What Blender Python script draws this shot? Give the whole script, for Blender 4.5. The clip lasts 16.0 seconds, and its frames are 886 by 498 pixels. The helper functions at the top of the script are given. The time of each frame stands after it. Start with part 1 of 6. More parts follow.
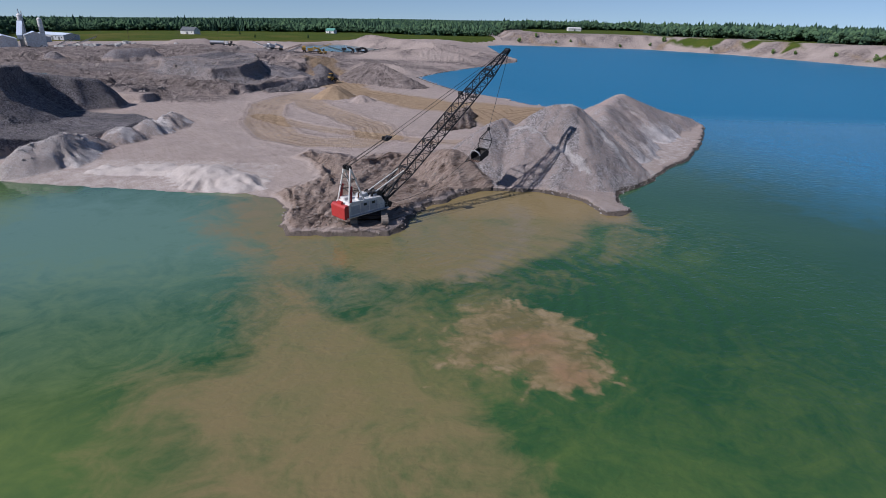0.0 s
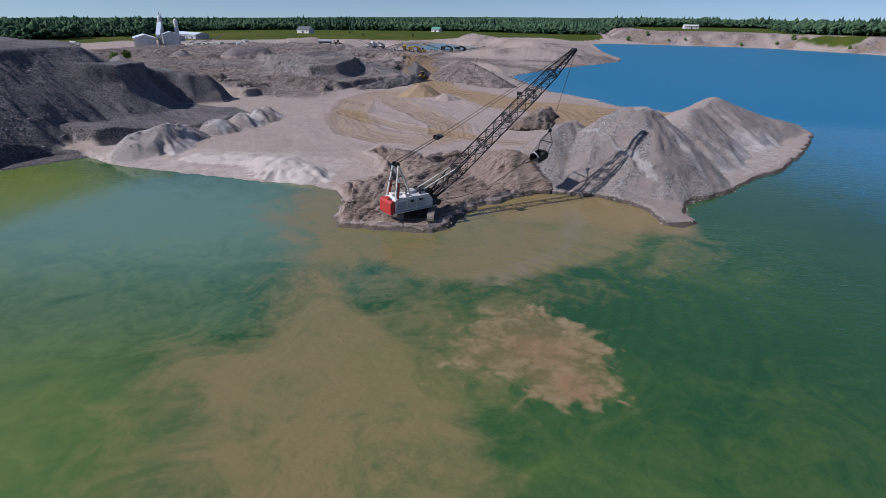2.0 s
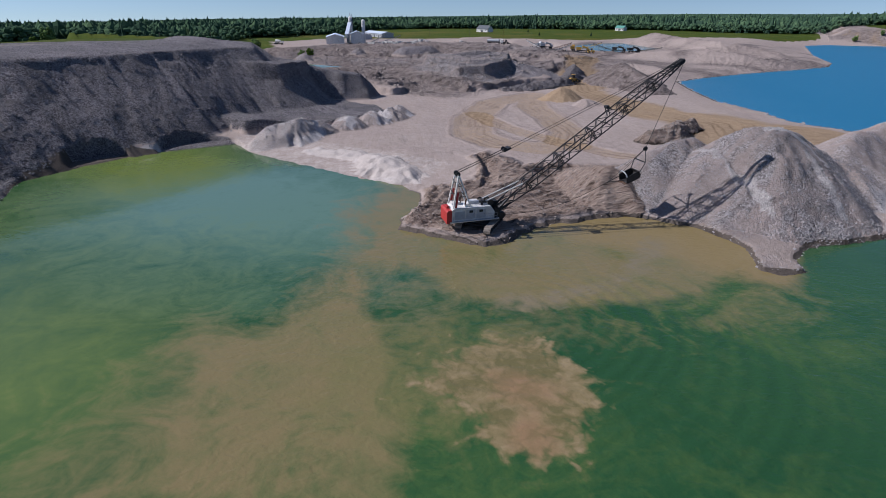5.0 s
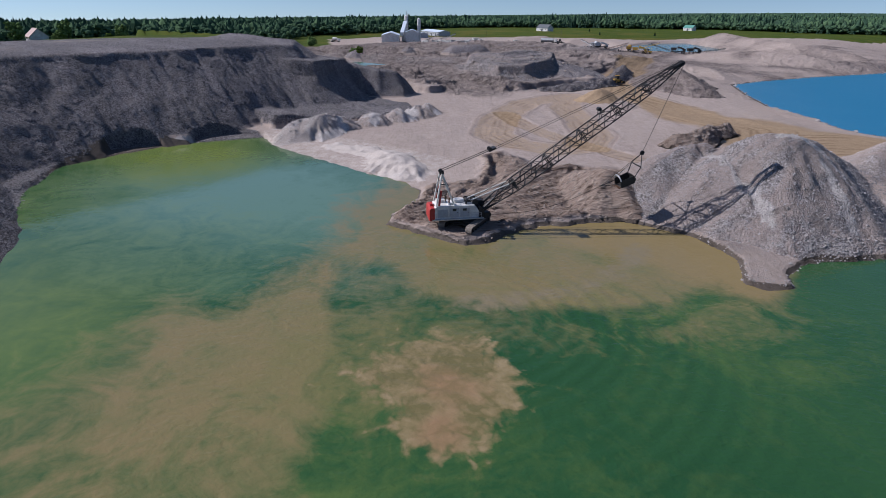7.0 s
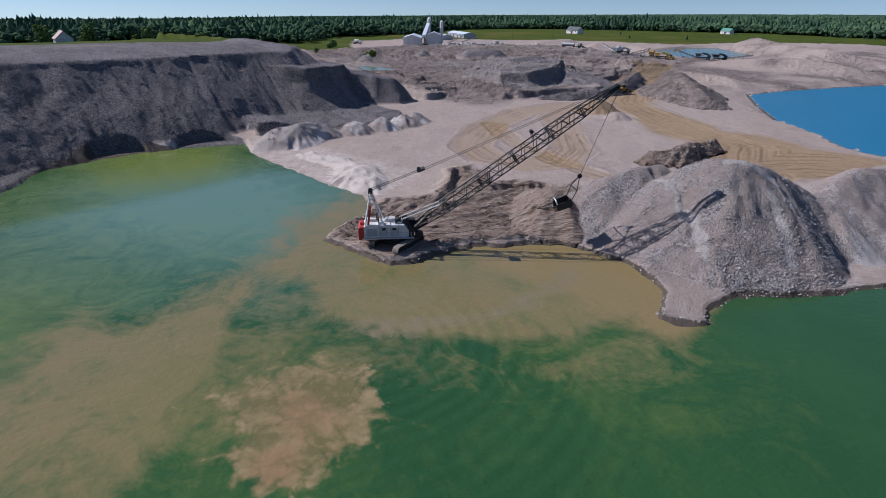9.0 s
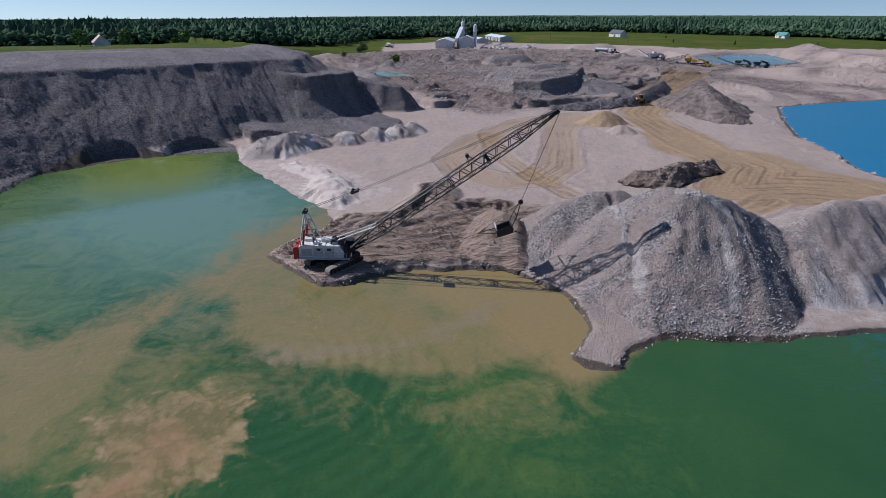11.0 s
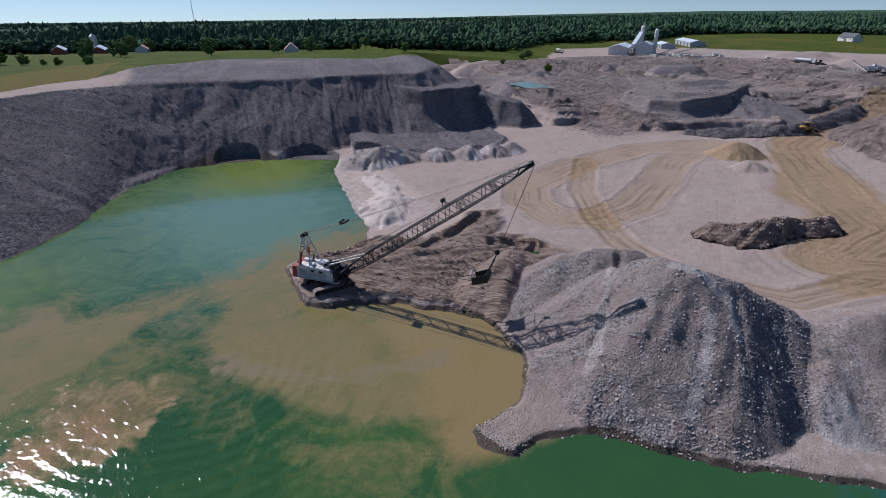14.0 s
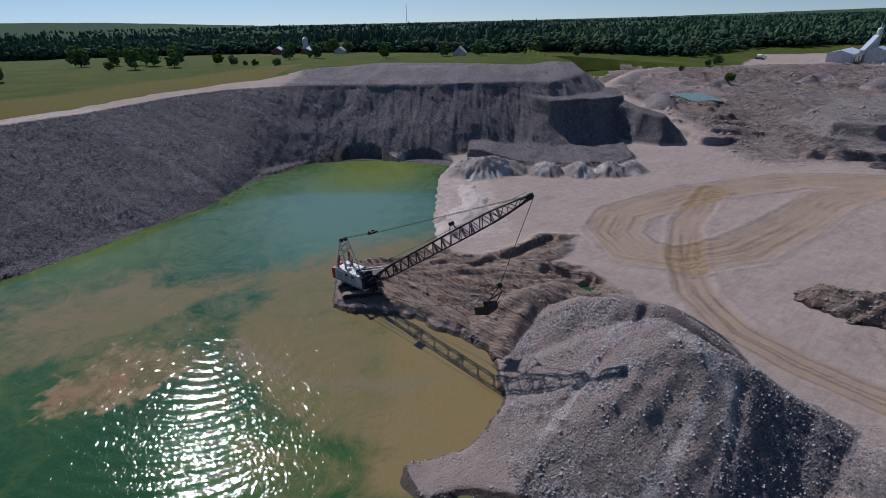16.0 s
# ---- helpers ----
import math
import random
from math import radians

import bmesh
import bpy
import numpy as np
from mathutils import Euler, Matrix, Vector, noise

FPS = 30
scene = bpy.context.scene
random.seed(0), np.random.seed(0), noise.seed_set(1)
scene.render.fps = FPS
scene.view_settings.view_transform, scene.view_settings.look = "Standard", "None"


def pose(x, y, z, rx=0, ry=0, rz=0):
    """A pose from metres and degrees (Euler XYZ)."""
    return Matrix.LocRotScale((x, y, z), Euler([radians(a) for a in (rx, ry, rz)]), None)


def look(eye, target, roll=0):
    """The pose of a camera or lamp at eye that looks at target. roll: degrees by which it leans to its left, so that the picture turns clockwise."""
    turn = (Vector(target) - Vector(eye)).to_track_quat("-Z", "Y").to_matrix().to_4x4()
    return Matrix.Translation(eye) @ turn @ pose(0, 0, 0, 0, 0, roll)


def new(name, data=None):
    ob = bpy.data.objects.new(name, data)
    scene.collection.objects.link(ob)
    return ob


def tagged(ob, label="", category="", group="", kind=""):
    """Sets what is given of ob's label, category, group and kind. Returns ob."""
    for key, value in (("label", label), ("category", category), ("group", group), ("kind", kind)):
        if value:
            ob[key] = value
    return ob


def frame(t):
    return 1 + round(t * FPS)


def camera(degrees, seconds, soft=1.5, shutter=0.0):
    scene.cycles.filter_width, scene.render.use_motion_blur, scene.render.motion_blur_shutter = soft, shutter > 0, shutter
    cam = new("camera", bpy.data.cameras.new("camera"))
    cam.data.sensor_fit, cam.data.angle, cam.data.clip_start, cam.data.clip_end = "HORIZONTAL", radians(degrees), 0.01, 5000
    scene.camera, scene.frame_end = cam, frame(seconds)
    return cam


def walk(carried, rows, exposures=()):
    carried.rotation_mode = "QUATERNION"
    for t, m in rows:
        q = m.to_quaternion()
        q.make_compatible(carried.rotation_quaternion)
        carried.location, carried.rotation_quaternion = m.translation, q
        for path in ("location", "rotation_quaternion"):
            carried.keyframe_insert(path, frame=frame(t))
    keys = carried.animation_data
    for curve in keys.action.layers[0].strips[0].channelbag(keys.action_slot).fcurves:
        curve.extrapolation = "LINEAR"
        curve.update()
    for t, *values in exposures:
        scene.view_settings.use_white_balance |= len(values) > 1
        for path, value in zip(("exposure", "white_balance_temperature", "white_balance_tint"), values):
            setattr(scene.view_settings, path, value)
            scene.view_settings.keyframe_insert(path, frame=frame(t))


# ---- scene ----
cam = camera(78.8, 16.0, 0.7)
METRES, EYE, TILT, LEAN, TURN = 150.0, 36.0, 0.0, 0.0, 0.0
ROWS = [
    (0.0, 0.0, 0.0, 0.0, 0.63, -22.99, -1.49),
    (0.5, 0.0118, -0.0006, -0.0005, 3.15, -23.11, -1.39),
    (1.0, 0.0265, -0.0005, 0.0001, 5.41, -23.21, -1.22),
    (1.5, 0.0436, 0.0003, 0.0014, 7.74, -23.29, -1.16),
    (2.0, 0.0623, 0.0044, 0.0034, 11.4, -23.39, -1.06),
    (2.5, 0.0819, 0.0118, 0.0062, 15.41, -23.51, -0.91),
    (3.0, 0.1019, 0.021, 0.01, 17.95, -23.61, -0.88),
    (3.5, 0.1225, 0.0314, 0.0133, 20.13, -23.7, -0.87),
    (4.0, 0.1424, 0.0439, 0.016, 23.78, -23.78, -0.73),
    (6.5, 0.2385, 0.0927, 0.0177, 35.58, -24.0, -0.63),
    (7.0, 0.2603, 0.1074, 0.0192, 36.78, -24.07, -0.64),
    (7.5, 0.2831, 0.1259, 0.0215, 37.75, -24.1, -0.68),
    (8.0, 0.3062, 0.1464, 0.026, 38.23, -24.12, -0.8),
    (8.5, 0.3292, 0.1701, 0.0361, 39.99, -24.16, -0.8),
    (9.0, 0.3532, 0.1952, 0.0442, 40.85, -24.23, -0.9),
    (9.5, 0.3772, 0.2213, 0.0501, 41.89, -24.25, -0.91),
    (12.0, 0.4711, 0.362, 0.0832, 50.22, -24.41, -0.91),
    (12.5, 0.4928, 0.3949, 0.0922, 53.4, -24.49, -0.79),
    (13.0, 0.5134, 0.4313, 0.1005, 58.48, -24.59, -0.47),
    (13.5, 0.5327, 0.4716, 0.1093, 62.81, -24.65, -0.18),
    (14.0, 0.5491, 0.5143, 0.1173, 66.45, -24.73, -0.0),
    (14.5, 0.5608, 0.5597, 0.1234, 73.31, -24.72, 0.37),
    (15.0, 0.5668, 0.6078, 0.1276, 80.34, -24.64, 0.77),
    (15.5, 0.5674, 0.6577, 0.1307, 83.64, -24.59, 0.9),
    (16.0, 0.5694, 0.7096, 0.1331, 86.76, -24.54, 1.08),
]
walk(cam, [(t, pose(0, 0, EYE, TILT, LEAN, TURN) @ pose(METRES * x, METRES * y, METRES * z, 90 + pitch, roll, yaw)) for t, x, y, z, yaw, pitch, roll in ROWS], [(0.0, 0.25, 5850, 17), (8.0, 0.34, 5850, 17), (12.5, 0.34, 5850, 17), (14.5, 0.16, 5850, 17), (16.0, -0.02, 5850, 17)])

# ---- sky and sun ----
SUN_AZ, SUN_EL = -152.5, 41.0  # degrees from +x, and above the horizon
sun_way = Vector((math.cos(radians(SUN_EL)) * math.cos(radians(SUN_AZ)), math.cos(radians(SUN_EL)) * math.sin(radians(SUN_AZ)), math.sin(radians(SUN_EL))))
world = bpy.data.worlds.new("world")
scene.world = world
world.use_nodes = True
wt = world.node_tree
sky = wt.nodes.new("ShaderNodeTexSky")
sky.sky_type, sky.sun_disc = "NISHITA", False
sky.sun_elevation, sky.sun_rotation = radians(SUN_EL), radians(90 - SUN_AZ)
sky.air_density, sky.dust_density, sky.ozone_density, sky.altitude = 1.0, 0.0, 3.0, 300
place = wt.nodes.new("ShaderNodeTexCoord")
lift = wt.nodes.new("ShaderNodeVectorMath")
lift.operation = "ADD"
lift.inputs[1].default_value = (0, 0, 0.08)
unit = wt.nodes.new("ShaderNodeVectorMath")
unit.operation = "NORMALIZE"
wt.links.new(place.outputs["Generated"], lift.inputs[0])
wt.links.new(lift.outputs[0], unit.inputs[0])
wt.links.new(unit.outputs[0], sky.inputs["Vector"])
wt.links.new(sky.outputs["Color"], wt.nodes["Background"].inputs["Color"])
wt.nodes["Background"].inputs["Strength"].default_value = 0.068
sun_data = bpy.data.lights.new("sun", "SUN")
sun_data.energy, sun_data.angle, sun_data.color = 4.2, radians(0.53), (1.0, 0.95, 0.87)
sun = new("sun", sun_data)
sun.matrix_world = look(sun_way * 500, (0, 0, 0))


# ---- materials ----
def shader(name, rough=0.9, metal=0.0):
    """A node material with its Principled shader; returns material, tree, shader node."""
    m = bpy.data.materials.new(name)
    m.use_nodes = True
    b = m.node_tree.nodes["Principled BSDF"]
    b.inputs["Roughness"].default_value, b.inputs["Metallic"].default_value = rough, metal
    return m, m.node_tree, b


def tex_noise(nt, scale, detail=6.0, rough=0.6, warp=0.0, vec=None):
    n = nt.nodes.new("ShaderNodeTexNoise")
    n.inputs["Scale"].default_value, n.inputs["Detail"].default_value = scale, detail
    n.inputs["Roughness"].default_value, n.inputs["Distortion"].default_value = rough, warp
    nt.links.new(vec if vec else place_vec(nt), n.inputs["Vector"])
    return n.outputs["Fac"]


def place_vec(nt):
    c = nt.nodes.get("place") or nt.nodes.new("ShaderNodeTexCoord")
    c.name = "place"
    return c.outputs["Object"]


def stretched(nt, sx, sy, sz, turn=0.0):
    """Coordinates for a texture drawn out along the direction turn, in degrees from +x."""
    m = nt.nodes.new("ShaderNodeMapping")
    m.vector_type = "TEXTURE"
    m.inputs["Scale"].default_value = (1 / sx, 1 / sy, 1 / sz)
    m.inputs["Rotation"].default_value = (0, 0, radians(turn))
    nt.links.new(place_vec(nt), m.inputs["Vector"])
    return m.outputs["Vector"]


def ramp(nt, fac, *stops):
    r = nt.nodes.new("ShaderNodeValToRGB")
    e = r.color_ramp.elements
    while len(e) < len(stops):
        e.new(0.5)
    for s, (pos, col) in zip(e, stops):
        s.position, s.color = pos, (*col, 1) if isinstance(col, tuple) else (col, col, col, 1)
    nt.links.new(fac, r.inputs["Fac"])
    return r.outputs["Color"]


def blend(nt, fac, a, b, mode="MIX"):
    m = nt.nodes.new("ShaderNodeMix")
    m.data_type, m.blend_type = "RGBA", mode
    for k, v in ((0, fac), (6, a), (7, b)):
        sock = m.inputs[k]
        if isinstance(v, (int, float)):
            sock.default_value = v if k == 0 else (v, v, v, 1)
        elif isinstance(v, tuple):
            sock.default_value = (*v, 1)
        else:
            nt.links.new(v, sock)
    return m.outputs[2]


def calc(nt, op, a, b=0.0, clamp=False):
    m = nt.nodes.new("ShaderNodeMath")
    m.operation, m.use_clamp = op, clamp
    for sock, v in zip(m.inputs, (a, b)):
        if isinstance(v, (int, float)):
            sock.default_value = v
        else:
            nt.links.new(v, sock)
    return m.outputs[0]


def mask(nt, name):
    a = nt.nodes.new("ShaderNodeAttribute")
    a.attribute_name = name
    return a.outputs["Fac"]


def bump(nt, b, height, strength, depth, below=None):
    n = nt.nodes.new("ShaderNodeBump")
    n.inputs["Strength"].default_value, n.inputs["Distance"].default_value = strength, depth
    nt.links.new(height, n.inputs["Height"])
    if below:
        nt.links.new(below, n.inputs["Normal"])
    nt.links.new(n.outputs["Normal"], b.inputs["Normal"])
    return n.outputs["Normal"]


def plain(name, col, rough=0.6, metal=0.0, vary=0.25, scale=1.5, grime=None):
    """A painted, metal or cloth surface with stains at two scales and a little relief."""
    m, nt, b = shader(name, rough, metal)
    dark = grime or tuple(c * (1 - vary) for c in col)
    light = tuple(min(1, c * (1 + 0.5 * vary)) for c in col)
    big = ramp(nt, tex_noise(nt, scale, 5), (0.3, dark), (0.65, col))
    fine = ramp(nt, tex_noise(nt, scale * 9, 4), (0.3, dark), (0.7, light))
    nt.links.new(blend(nt, 0.4, big, fine), b.inputs["Base Color"])
    bump(nt, b, tex_noise(nt, scale * 12, 3), 0.25, 0.02)
    return m


def make_ground():
    m, nt, b = shader("ground_soil", 0.95)
    b.inputs["Specular IOR Level"].default_value = 0.06
    big, mid, fine = tex_noise(nt, 0.05, 5, 0.6), tex_noise(nt, 0.5, 6, 0.65), tex_noise(nt, 4.0, 5, 0.7)
    both = calc(nt, "ADD", calc(nt, "MULTIPLY", mid, 0.5), calc(nt, "MULTIPLY", fine, 0.5))
    floor_c = ramp(nt, both, (0.3, (0.255, 0.205, 0.180)), (0.5, (0.330, 0.272, 0.242)), (0.72, (0.405, 0.340, 0.306)))
    floor_c = blend(nt, ramp(nt, big, (0.4, 0.0), (0.65, 0.55)), floor_c, (0.345, 0.288, 0.252))
    drag = tex_noise(nt, 1.0, 4, 0.6, 2.6, stretched(nt, 0.10, 0.6, 0.5, 128))
    floor_c = blend(nt, 1.0, floor_c, ramp(nt, drag, (0.36, (0.92, 0.90, 0.88)), (0.47, (1.0, 0.99, 0.98)), (0.62, (1.05, 1.05, 1.05))), "MULTIPLY")
    cross = tex_noise(nt, 1.0, 5, 0.65, 4.5, stretched(nt, 0.05, 0.5, 0.5, 62))
    floor_c = blend(nt, 0.35, floor_c, ramp(nt, cross, (0.38, (0.84, 0.82, 0.80)), (0.48, (1.0, 1.0, 1.0)), (0.62, (1.09, 1.09, 1.09))), "MULTIPLY")
    # gravel: pebbles of two sizes, streaks of fines between them
    peb = nt.nodes.new("ShaderNodeTexVoronoi")
    peb.inputs["Scale"].default_value = 3.0
    nt.links.new(place_vec(nt), peb.inputs["Vector"])
    peb2 = nt.nodes.new("ShaderNodeTexVoronoi")
    peb2.inputs["Scale"].default_value = 6.5
    nt.links.new(place_vec(nt), peb2.inputs["Vector"])
    sep = nt.nodes.new("ShaderNodeSeparateColor")
    nt.links.new(peb.outputs["Color"], sep.inputs[0])
    sep2 = nt.nodes.new("ShaderNodeSeparateColor")
    nt.links.new(peb2.outputs["Color"], sep2.inputs[0])
    stone = calc(nt, "ADD", calc(nt, "MULTIPLY", sep.outputs[0], 0.26), calc(nt, "MULTIPLY", sep2.outputs[0], 0.22))
    stone = calc(nt, "ADD", stone, calc(nt, "ADD", calc(nt, "MULTIPLY", mid, 0.28), calc(nt, "MULTIPLY", fine, 0.24)))
    soft_streak = ramp(nt, calc(nt, "ADD", mask(nt, "streak"), calc(nt, "MULTIPLY", calc(nt, "SUBTRACT", mid, 0.5), 0.8)), (0.4, 0.0), (0.7, 1.0))
    patch = tex_noise(nt, 0.16, 6, 0.7, 0.6)
    grav_c = ramp(nt, stone, (0.34, (0.155, 0.138, 0.133)), (0.5, (0.295, 0.267, 0.26)), (0.66, (0.48, 0.445, 0.44)))
    grav_c = blend(nt, ramp(nt, patch, (0.45, 0.0), (0.62, 0.7)), grav_c, blend(nt, 1.0, floor_c, (1.0, 1.0, 1.02), "MULTIPLY"))
    grav_c = blend(nt, calc(nt, "MULTIPLY", soft_streak, 0.75), grav_c, blend(nt, 1.0, floor_c, (1.12, 1.12, 1.15), "MULTIPLY"))
    pale_c = ramp(nt, both, (0.34, (0.37, 0.335, 0.315)), (0.5, (0.50, 0.46, 0.44)), (0.66, (0.64, 0.60, 0.575)))
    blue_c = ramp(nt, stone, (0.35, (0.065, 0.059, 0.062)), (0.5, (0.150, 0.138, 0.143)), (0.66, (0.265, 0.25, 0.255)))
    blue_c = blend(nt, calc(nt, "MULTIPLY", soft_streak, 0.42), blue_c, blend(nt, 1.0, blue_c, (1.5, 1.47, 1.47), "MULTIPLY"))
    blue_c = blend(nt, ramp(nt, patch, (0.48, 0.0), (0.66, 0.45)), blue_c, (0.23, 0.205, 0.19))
    sand_c = ramp(nt, both, (0.3, (0.36, 0.31, 0.275)), (0.6, (0.52, 0.46, 0.42)))
    tan_c = ramp(nt, both, (0.3, (0.215, 0.150, 0.095)), (0.6, (0.325, 0.238, 0.155)))
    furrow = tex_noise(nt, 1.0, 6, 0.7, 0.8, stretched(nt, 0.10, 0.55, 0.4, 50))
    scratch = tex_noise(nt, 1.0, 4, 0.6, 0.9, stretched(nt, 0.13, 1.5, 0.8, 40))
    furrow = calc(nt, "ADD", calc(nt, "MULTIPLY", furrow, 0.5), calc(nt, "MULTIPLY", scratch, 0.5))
    # mud tones; furrow bottoms are painted darker, their shade put into the colour
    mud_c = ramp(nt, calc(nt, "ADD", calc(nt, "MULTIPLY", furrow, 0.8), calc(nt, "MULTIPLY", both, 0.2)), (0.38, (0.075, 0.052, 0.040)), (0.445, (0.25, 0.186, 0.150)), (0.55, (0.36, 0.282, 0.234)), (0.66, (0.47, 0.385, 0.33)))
    wet_c = ramp(nt, both, (0.3, (0.075, 0.06, 0.05)), (0.7, (0.15, 0.125, 0.105)))
    grass_c = ramp(nt, calc(nt, "ADD", calc(nt, "MULTIPLY", big, 0.6), calc(nt, "MULTIPLY", fine, 0.4)),
                   (0.3, (0.032, 0.056, 0.009)), (0.5, (0.056, 0.078, 0.012)), (0.7, (0.098, 0.096, 0.018)))
    hay_c = ramp(nt, both, (0.3, (0.085, 0.078, 0.018)), (0.7, (0.135, 0.115, 0.030)))
    edge = calc(nt, "MULTIPLY", calc(nt, "SUBTRACT", both, 0.5), 0.9)

    def soft(name):
        return ramp(nt, calc(nt, "ADD", mask(nt, name), edge), (0.35, 0.0), (0.65, 1.0))
    gully = calc(nt, "ABSOLUTE", calc(nt, "SUBTRACT", tex_noise(nt, 0.085, 8, 0.62, 0.8), 0.5))
    lump = tex_noise(nt, 0.30, 7, 0.68, 0.4)
    # dug earth; dips between lumps are coloured darker, standing in for crease shade
    dug_c = ramp(nt, calc(nt, "ADD", calc(nt, "MULTIPLY", lump, 0.6), calc(nt, "MULTIPLY", patch, 0.4)), (0.36, (0.105, 0.086, 0.080)), (0.47, (0.205, 0.168, 0.152)), (0.56, (0.275, 0.228, 0.206)), (0.68, (0.38, 0.325, 0.295)))
    c = floor_c
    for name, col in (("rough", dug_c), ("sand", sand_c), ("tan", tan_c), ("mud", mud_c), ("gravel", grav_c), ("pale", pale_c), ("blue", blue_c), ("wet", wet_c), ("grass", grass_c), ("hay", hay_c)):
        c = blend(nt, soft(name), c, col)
    c = blend(nt, calc(nt, "MULTIPLY", mask(nt, "rut"), 0.75), c, blend(nt, 1.0, c, (0.62, 0.58, 0.55), "MULTIPLY"))
    nt.links.new(c, b.inputs["Base Color"])
    rocky = calc(nt, "MAXIMUM", mask(nt, "gravel"), mask(nt, "blue"))
    relief = calc(nt, "ADD", calc(nt, "MULTIPLY", mid, 0.6), calc(nt, "MULTIPLY", fine, 0.4))
    n1 = bump(nt, b, relief, 1.0, 0.42)
    crag = calc(nt, "ADD", calc(nt, "MULTIPLY", ramp(nt, gully, (0.0, 0.0), (0.16, 1.0)), 0.55), calc(nt, "MULTIPLY", lump, 0.8))
    n1 = bump(nt, b, calc(nt, "MULTIPLY", crag, mask(nt, "rough")), 1.0, 3.4, n1)
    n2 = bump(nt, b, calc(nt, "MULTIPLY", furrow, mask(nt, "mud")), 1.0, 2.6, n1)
    pebbles = calc(nt, "MULTIPLY", calc(nt, "ADD", calc(nt, "SUBTRACT", 1.0, peb.outputs["Distance"]), fine), rocky)
    n3 = bump(nt, b, pebbles, 1.0, 0.23, n2)
    wheel = tex_noise(nt, 1.0, 3, 0.6, 0.2, stretched(nt, 0.10, 1.1, 1.0, 135))
    n4 = bump(nt, b, calc(nt, "MULTIPLY", wheel, mask(nt, "tan")), 0.5, 0.3, n3)
    lanes = tex_noise(nt, 1.0, 3, 0.55, 2.4, stretched(nt, 0.09, 0.6, 0.5, 122))
    bump(nt, b, calc(nt, "MULTIPLY", lanes, calc(nt, "SUBTRACT", 1.0, rocky)), 0.16, 0.5, n4)
    return m


def make_water():
    m, nt, b = shader("lake_water", 0.03)
    b.inputs["IOR"].default_value = 1.33
    fine = tex_noise(nt, 0.42, 5, 0.6, 1.2)
    curl = tex_noise(nt, 0.09, 7, 0.62, 1.8)
    wob = calc(nt, "ADD", calc(nt, "MULTIPLY", calc(nt, "SUBTRACT", curl, 0.5), 1.5), calc(nt, "MULTIPLY", calc(nt, "SUBTRACT", fine, 0.5), 0.7))

    def soft(name, lo=0.3, hi=0.7, amt=1.0):
        there = calc(nt, "MULTIPLY", mask(nt, name), 6.0, True)
        return calc(nt, "MULTIPLY", ramp(nt, calc(nt, "ADD", mask(nt, name), calc(nt, "MULTIPLY", wob, amt)), (lo, 0.0), (hi, 1.0)), there)
    # billows of suspended silt: rounded puffs on coordinates that are stirred a little
    stir = nt.nodes.new("ShaderNodeTexNoise")
    stir.inputs["Scale"].default_value, stir.inputs["Detail"].default_value = 0.22, 4.0
    nt.links.new(place_vec(nt), stir.inputs["Vector"])
    push = nt.nodes.new("ShaderNodeVectorMath")
    push.operation = "MULTIPLY_ADD"
    push.inputs[1].default_value = (5.5, 5.5, 0.0)
    nt.links.new(stir.outputs["Color"], push.inputs[0])
    nt.links.new(place_vec(nt), push.inputs[2])
    puffs = []
    for size in (0.34, 0.85):
        v = nt.nodes.new("ShaderNodeTexVoronoi")
        v.feature, v.inputs["Scale"].default_value, v.inputs["Smoothness"].default_value = "SMOOTH_F1", size, 0.25
        nt.links.new(push.outputs[0], v.inputs["Vector"])
        puffs.append(calc(nt, "SUBTRACT", 0.45, v.outputs["Distance"]))
    billow = calc(nt, "ADD", calc(nt, "MULTIPLY", puffs[0], 0.62), calc(nt, "MULTIPLY", puffs[1], 0.34))

    def cloud(name, lo, hi, amt):
        there = calc(nt, "MULTIPLY", mask(nt, name), 6.0, True)
        v = calc(nt, "ADD", calc(nt, "ADD", mask(nt, name), calc(nt, "MULTIPLY", billow, amt)), calc(nt, "MULTIPLY", wob, 0.25))
        return calc(nt, "MULTIPLY", ramp(nt, v, (lo, 0.0), (hi, 1.0)), there)
    green = blend(nt, ramp(nt, tex_noise(nt, 0.03, 5), (0.35, 0.0), (0.65, 1.0)), (0.018, 0.064, 0.023), (0.028, 0.080, 0.026))
    # far water: own turquoise, deepened to stand in for the reflected blue sky
    c = blend(nt, soft("blue", 0.1, 0.9, 0.4), green, (0.006, 0.135, 0.25))
    c = blend(nt, soft("teal", 0.1, 0.9, 0.5), c, (0.098, 0.174, 0.122))
    c = blend(nt, soft("lime", 0.1, 0.9, 0.5), c, (0.130, 0.172, 0.040))
    c = blend(nt, soft("silt", 0.22, 0.82, 0.75), c, blend(nt, ramp(nt, curl, (0.38, 0.0), (0.62, 1.0)), (0.152, 0.138, 0.058), (0.184, 0.146, 0.066)))
    c = blend(nt, soft("bay", 0.2, 0.8, 0.5), c, (0.205, 0.155, 0.068))
    c = blend(nt, cloud("haze", 0.25, 0.95, 0.8), c, (0.15, 0.137, 0.052))
    c = blend(nt, cloud("trail", 0.34, 0.75, 0.7), c, (0.188, 0.154, 0.090))
    silt = ramp(nt, calc(nt, "ADD", calc(nt, "MULTIPLY", tex_noise(nt, 0.6, 6, 0.65, 1.0), 0.5), calc(nt, "MULTIPLY", calc(nt, "ADD", billow, 0.4), 0.6)), (0.36, (0.135, 0.115, 0.048)), (0.5, (0.200, 0.155, 0.074)), (0.66, (0.255, 0.195, 0.105)))
    c = blend(nt, cloud("plume", 0.38, 0.64, 1.0), c, silt)
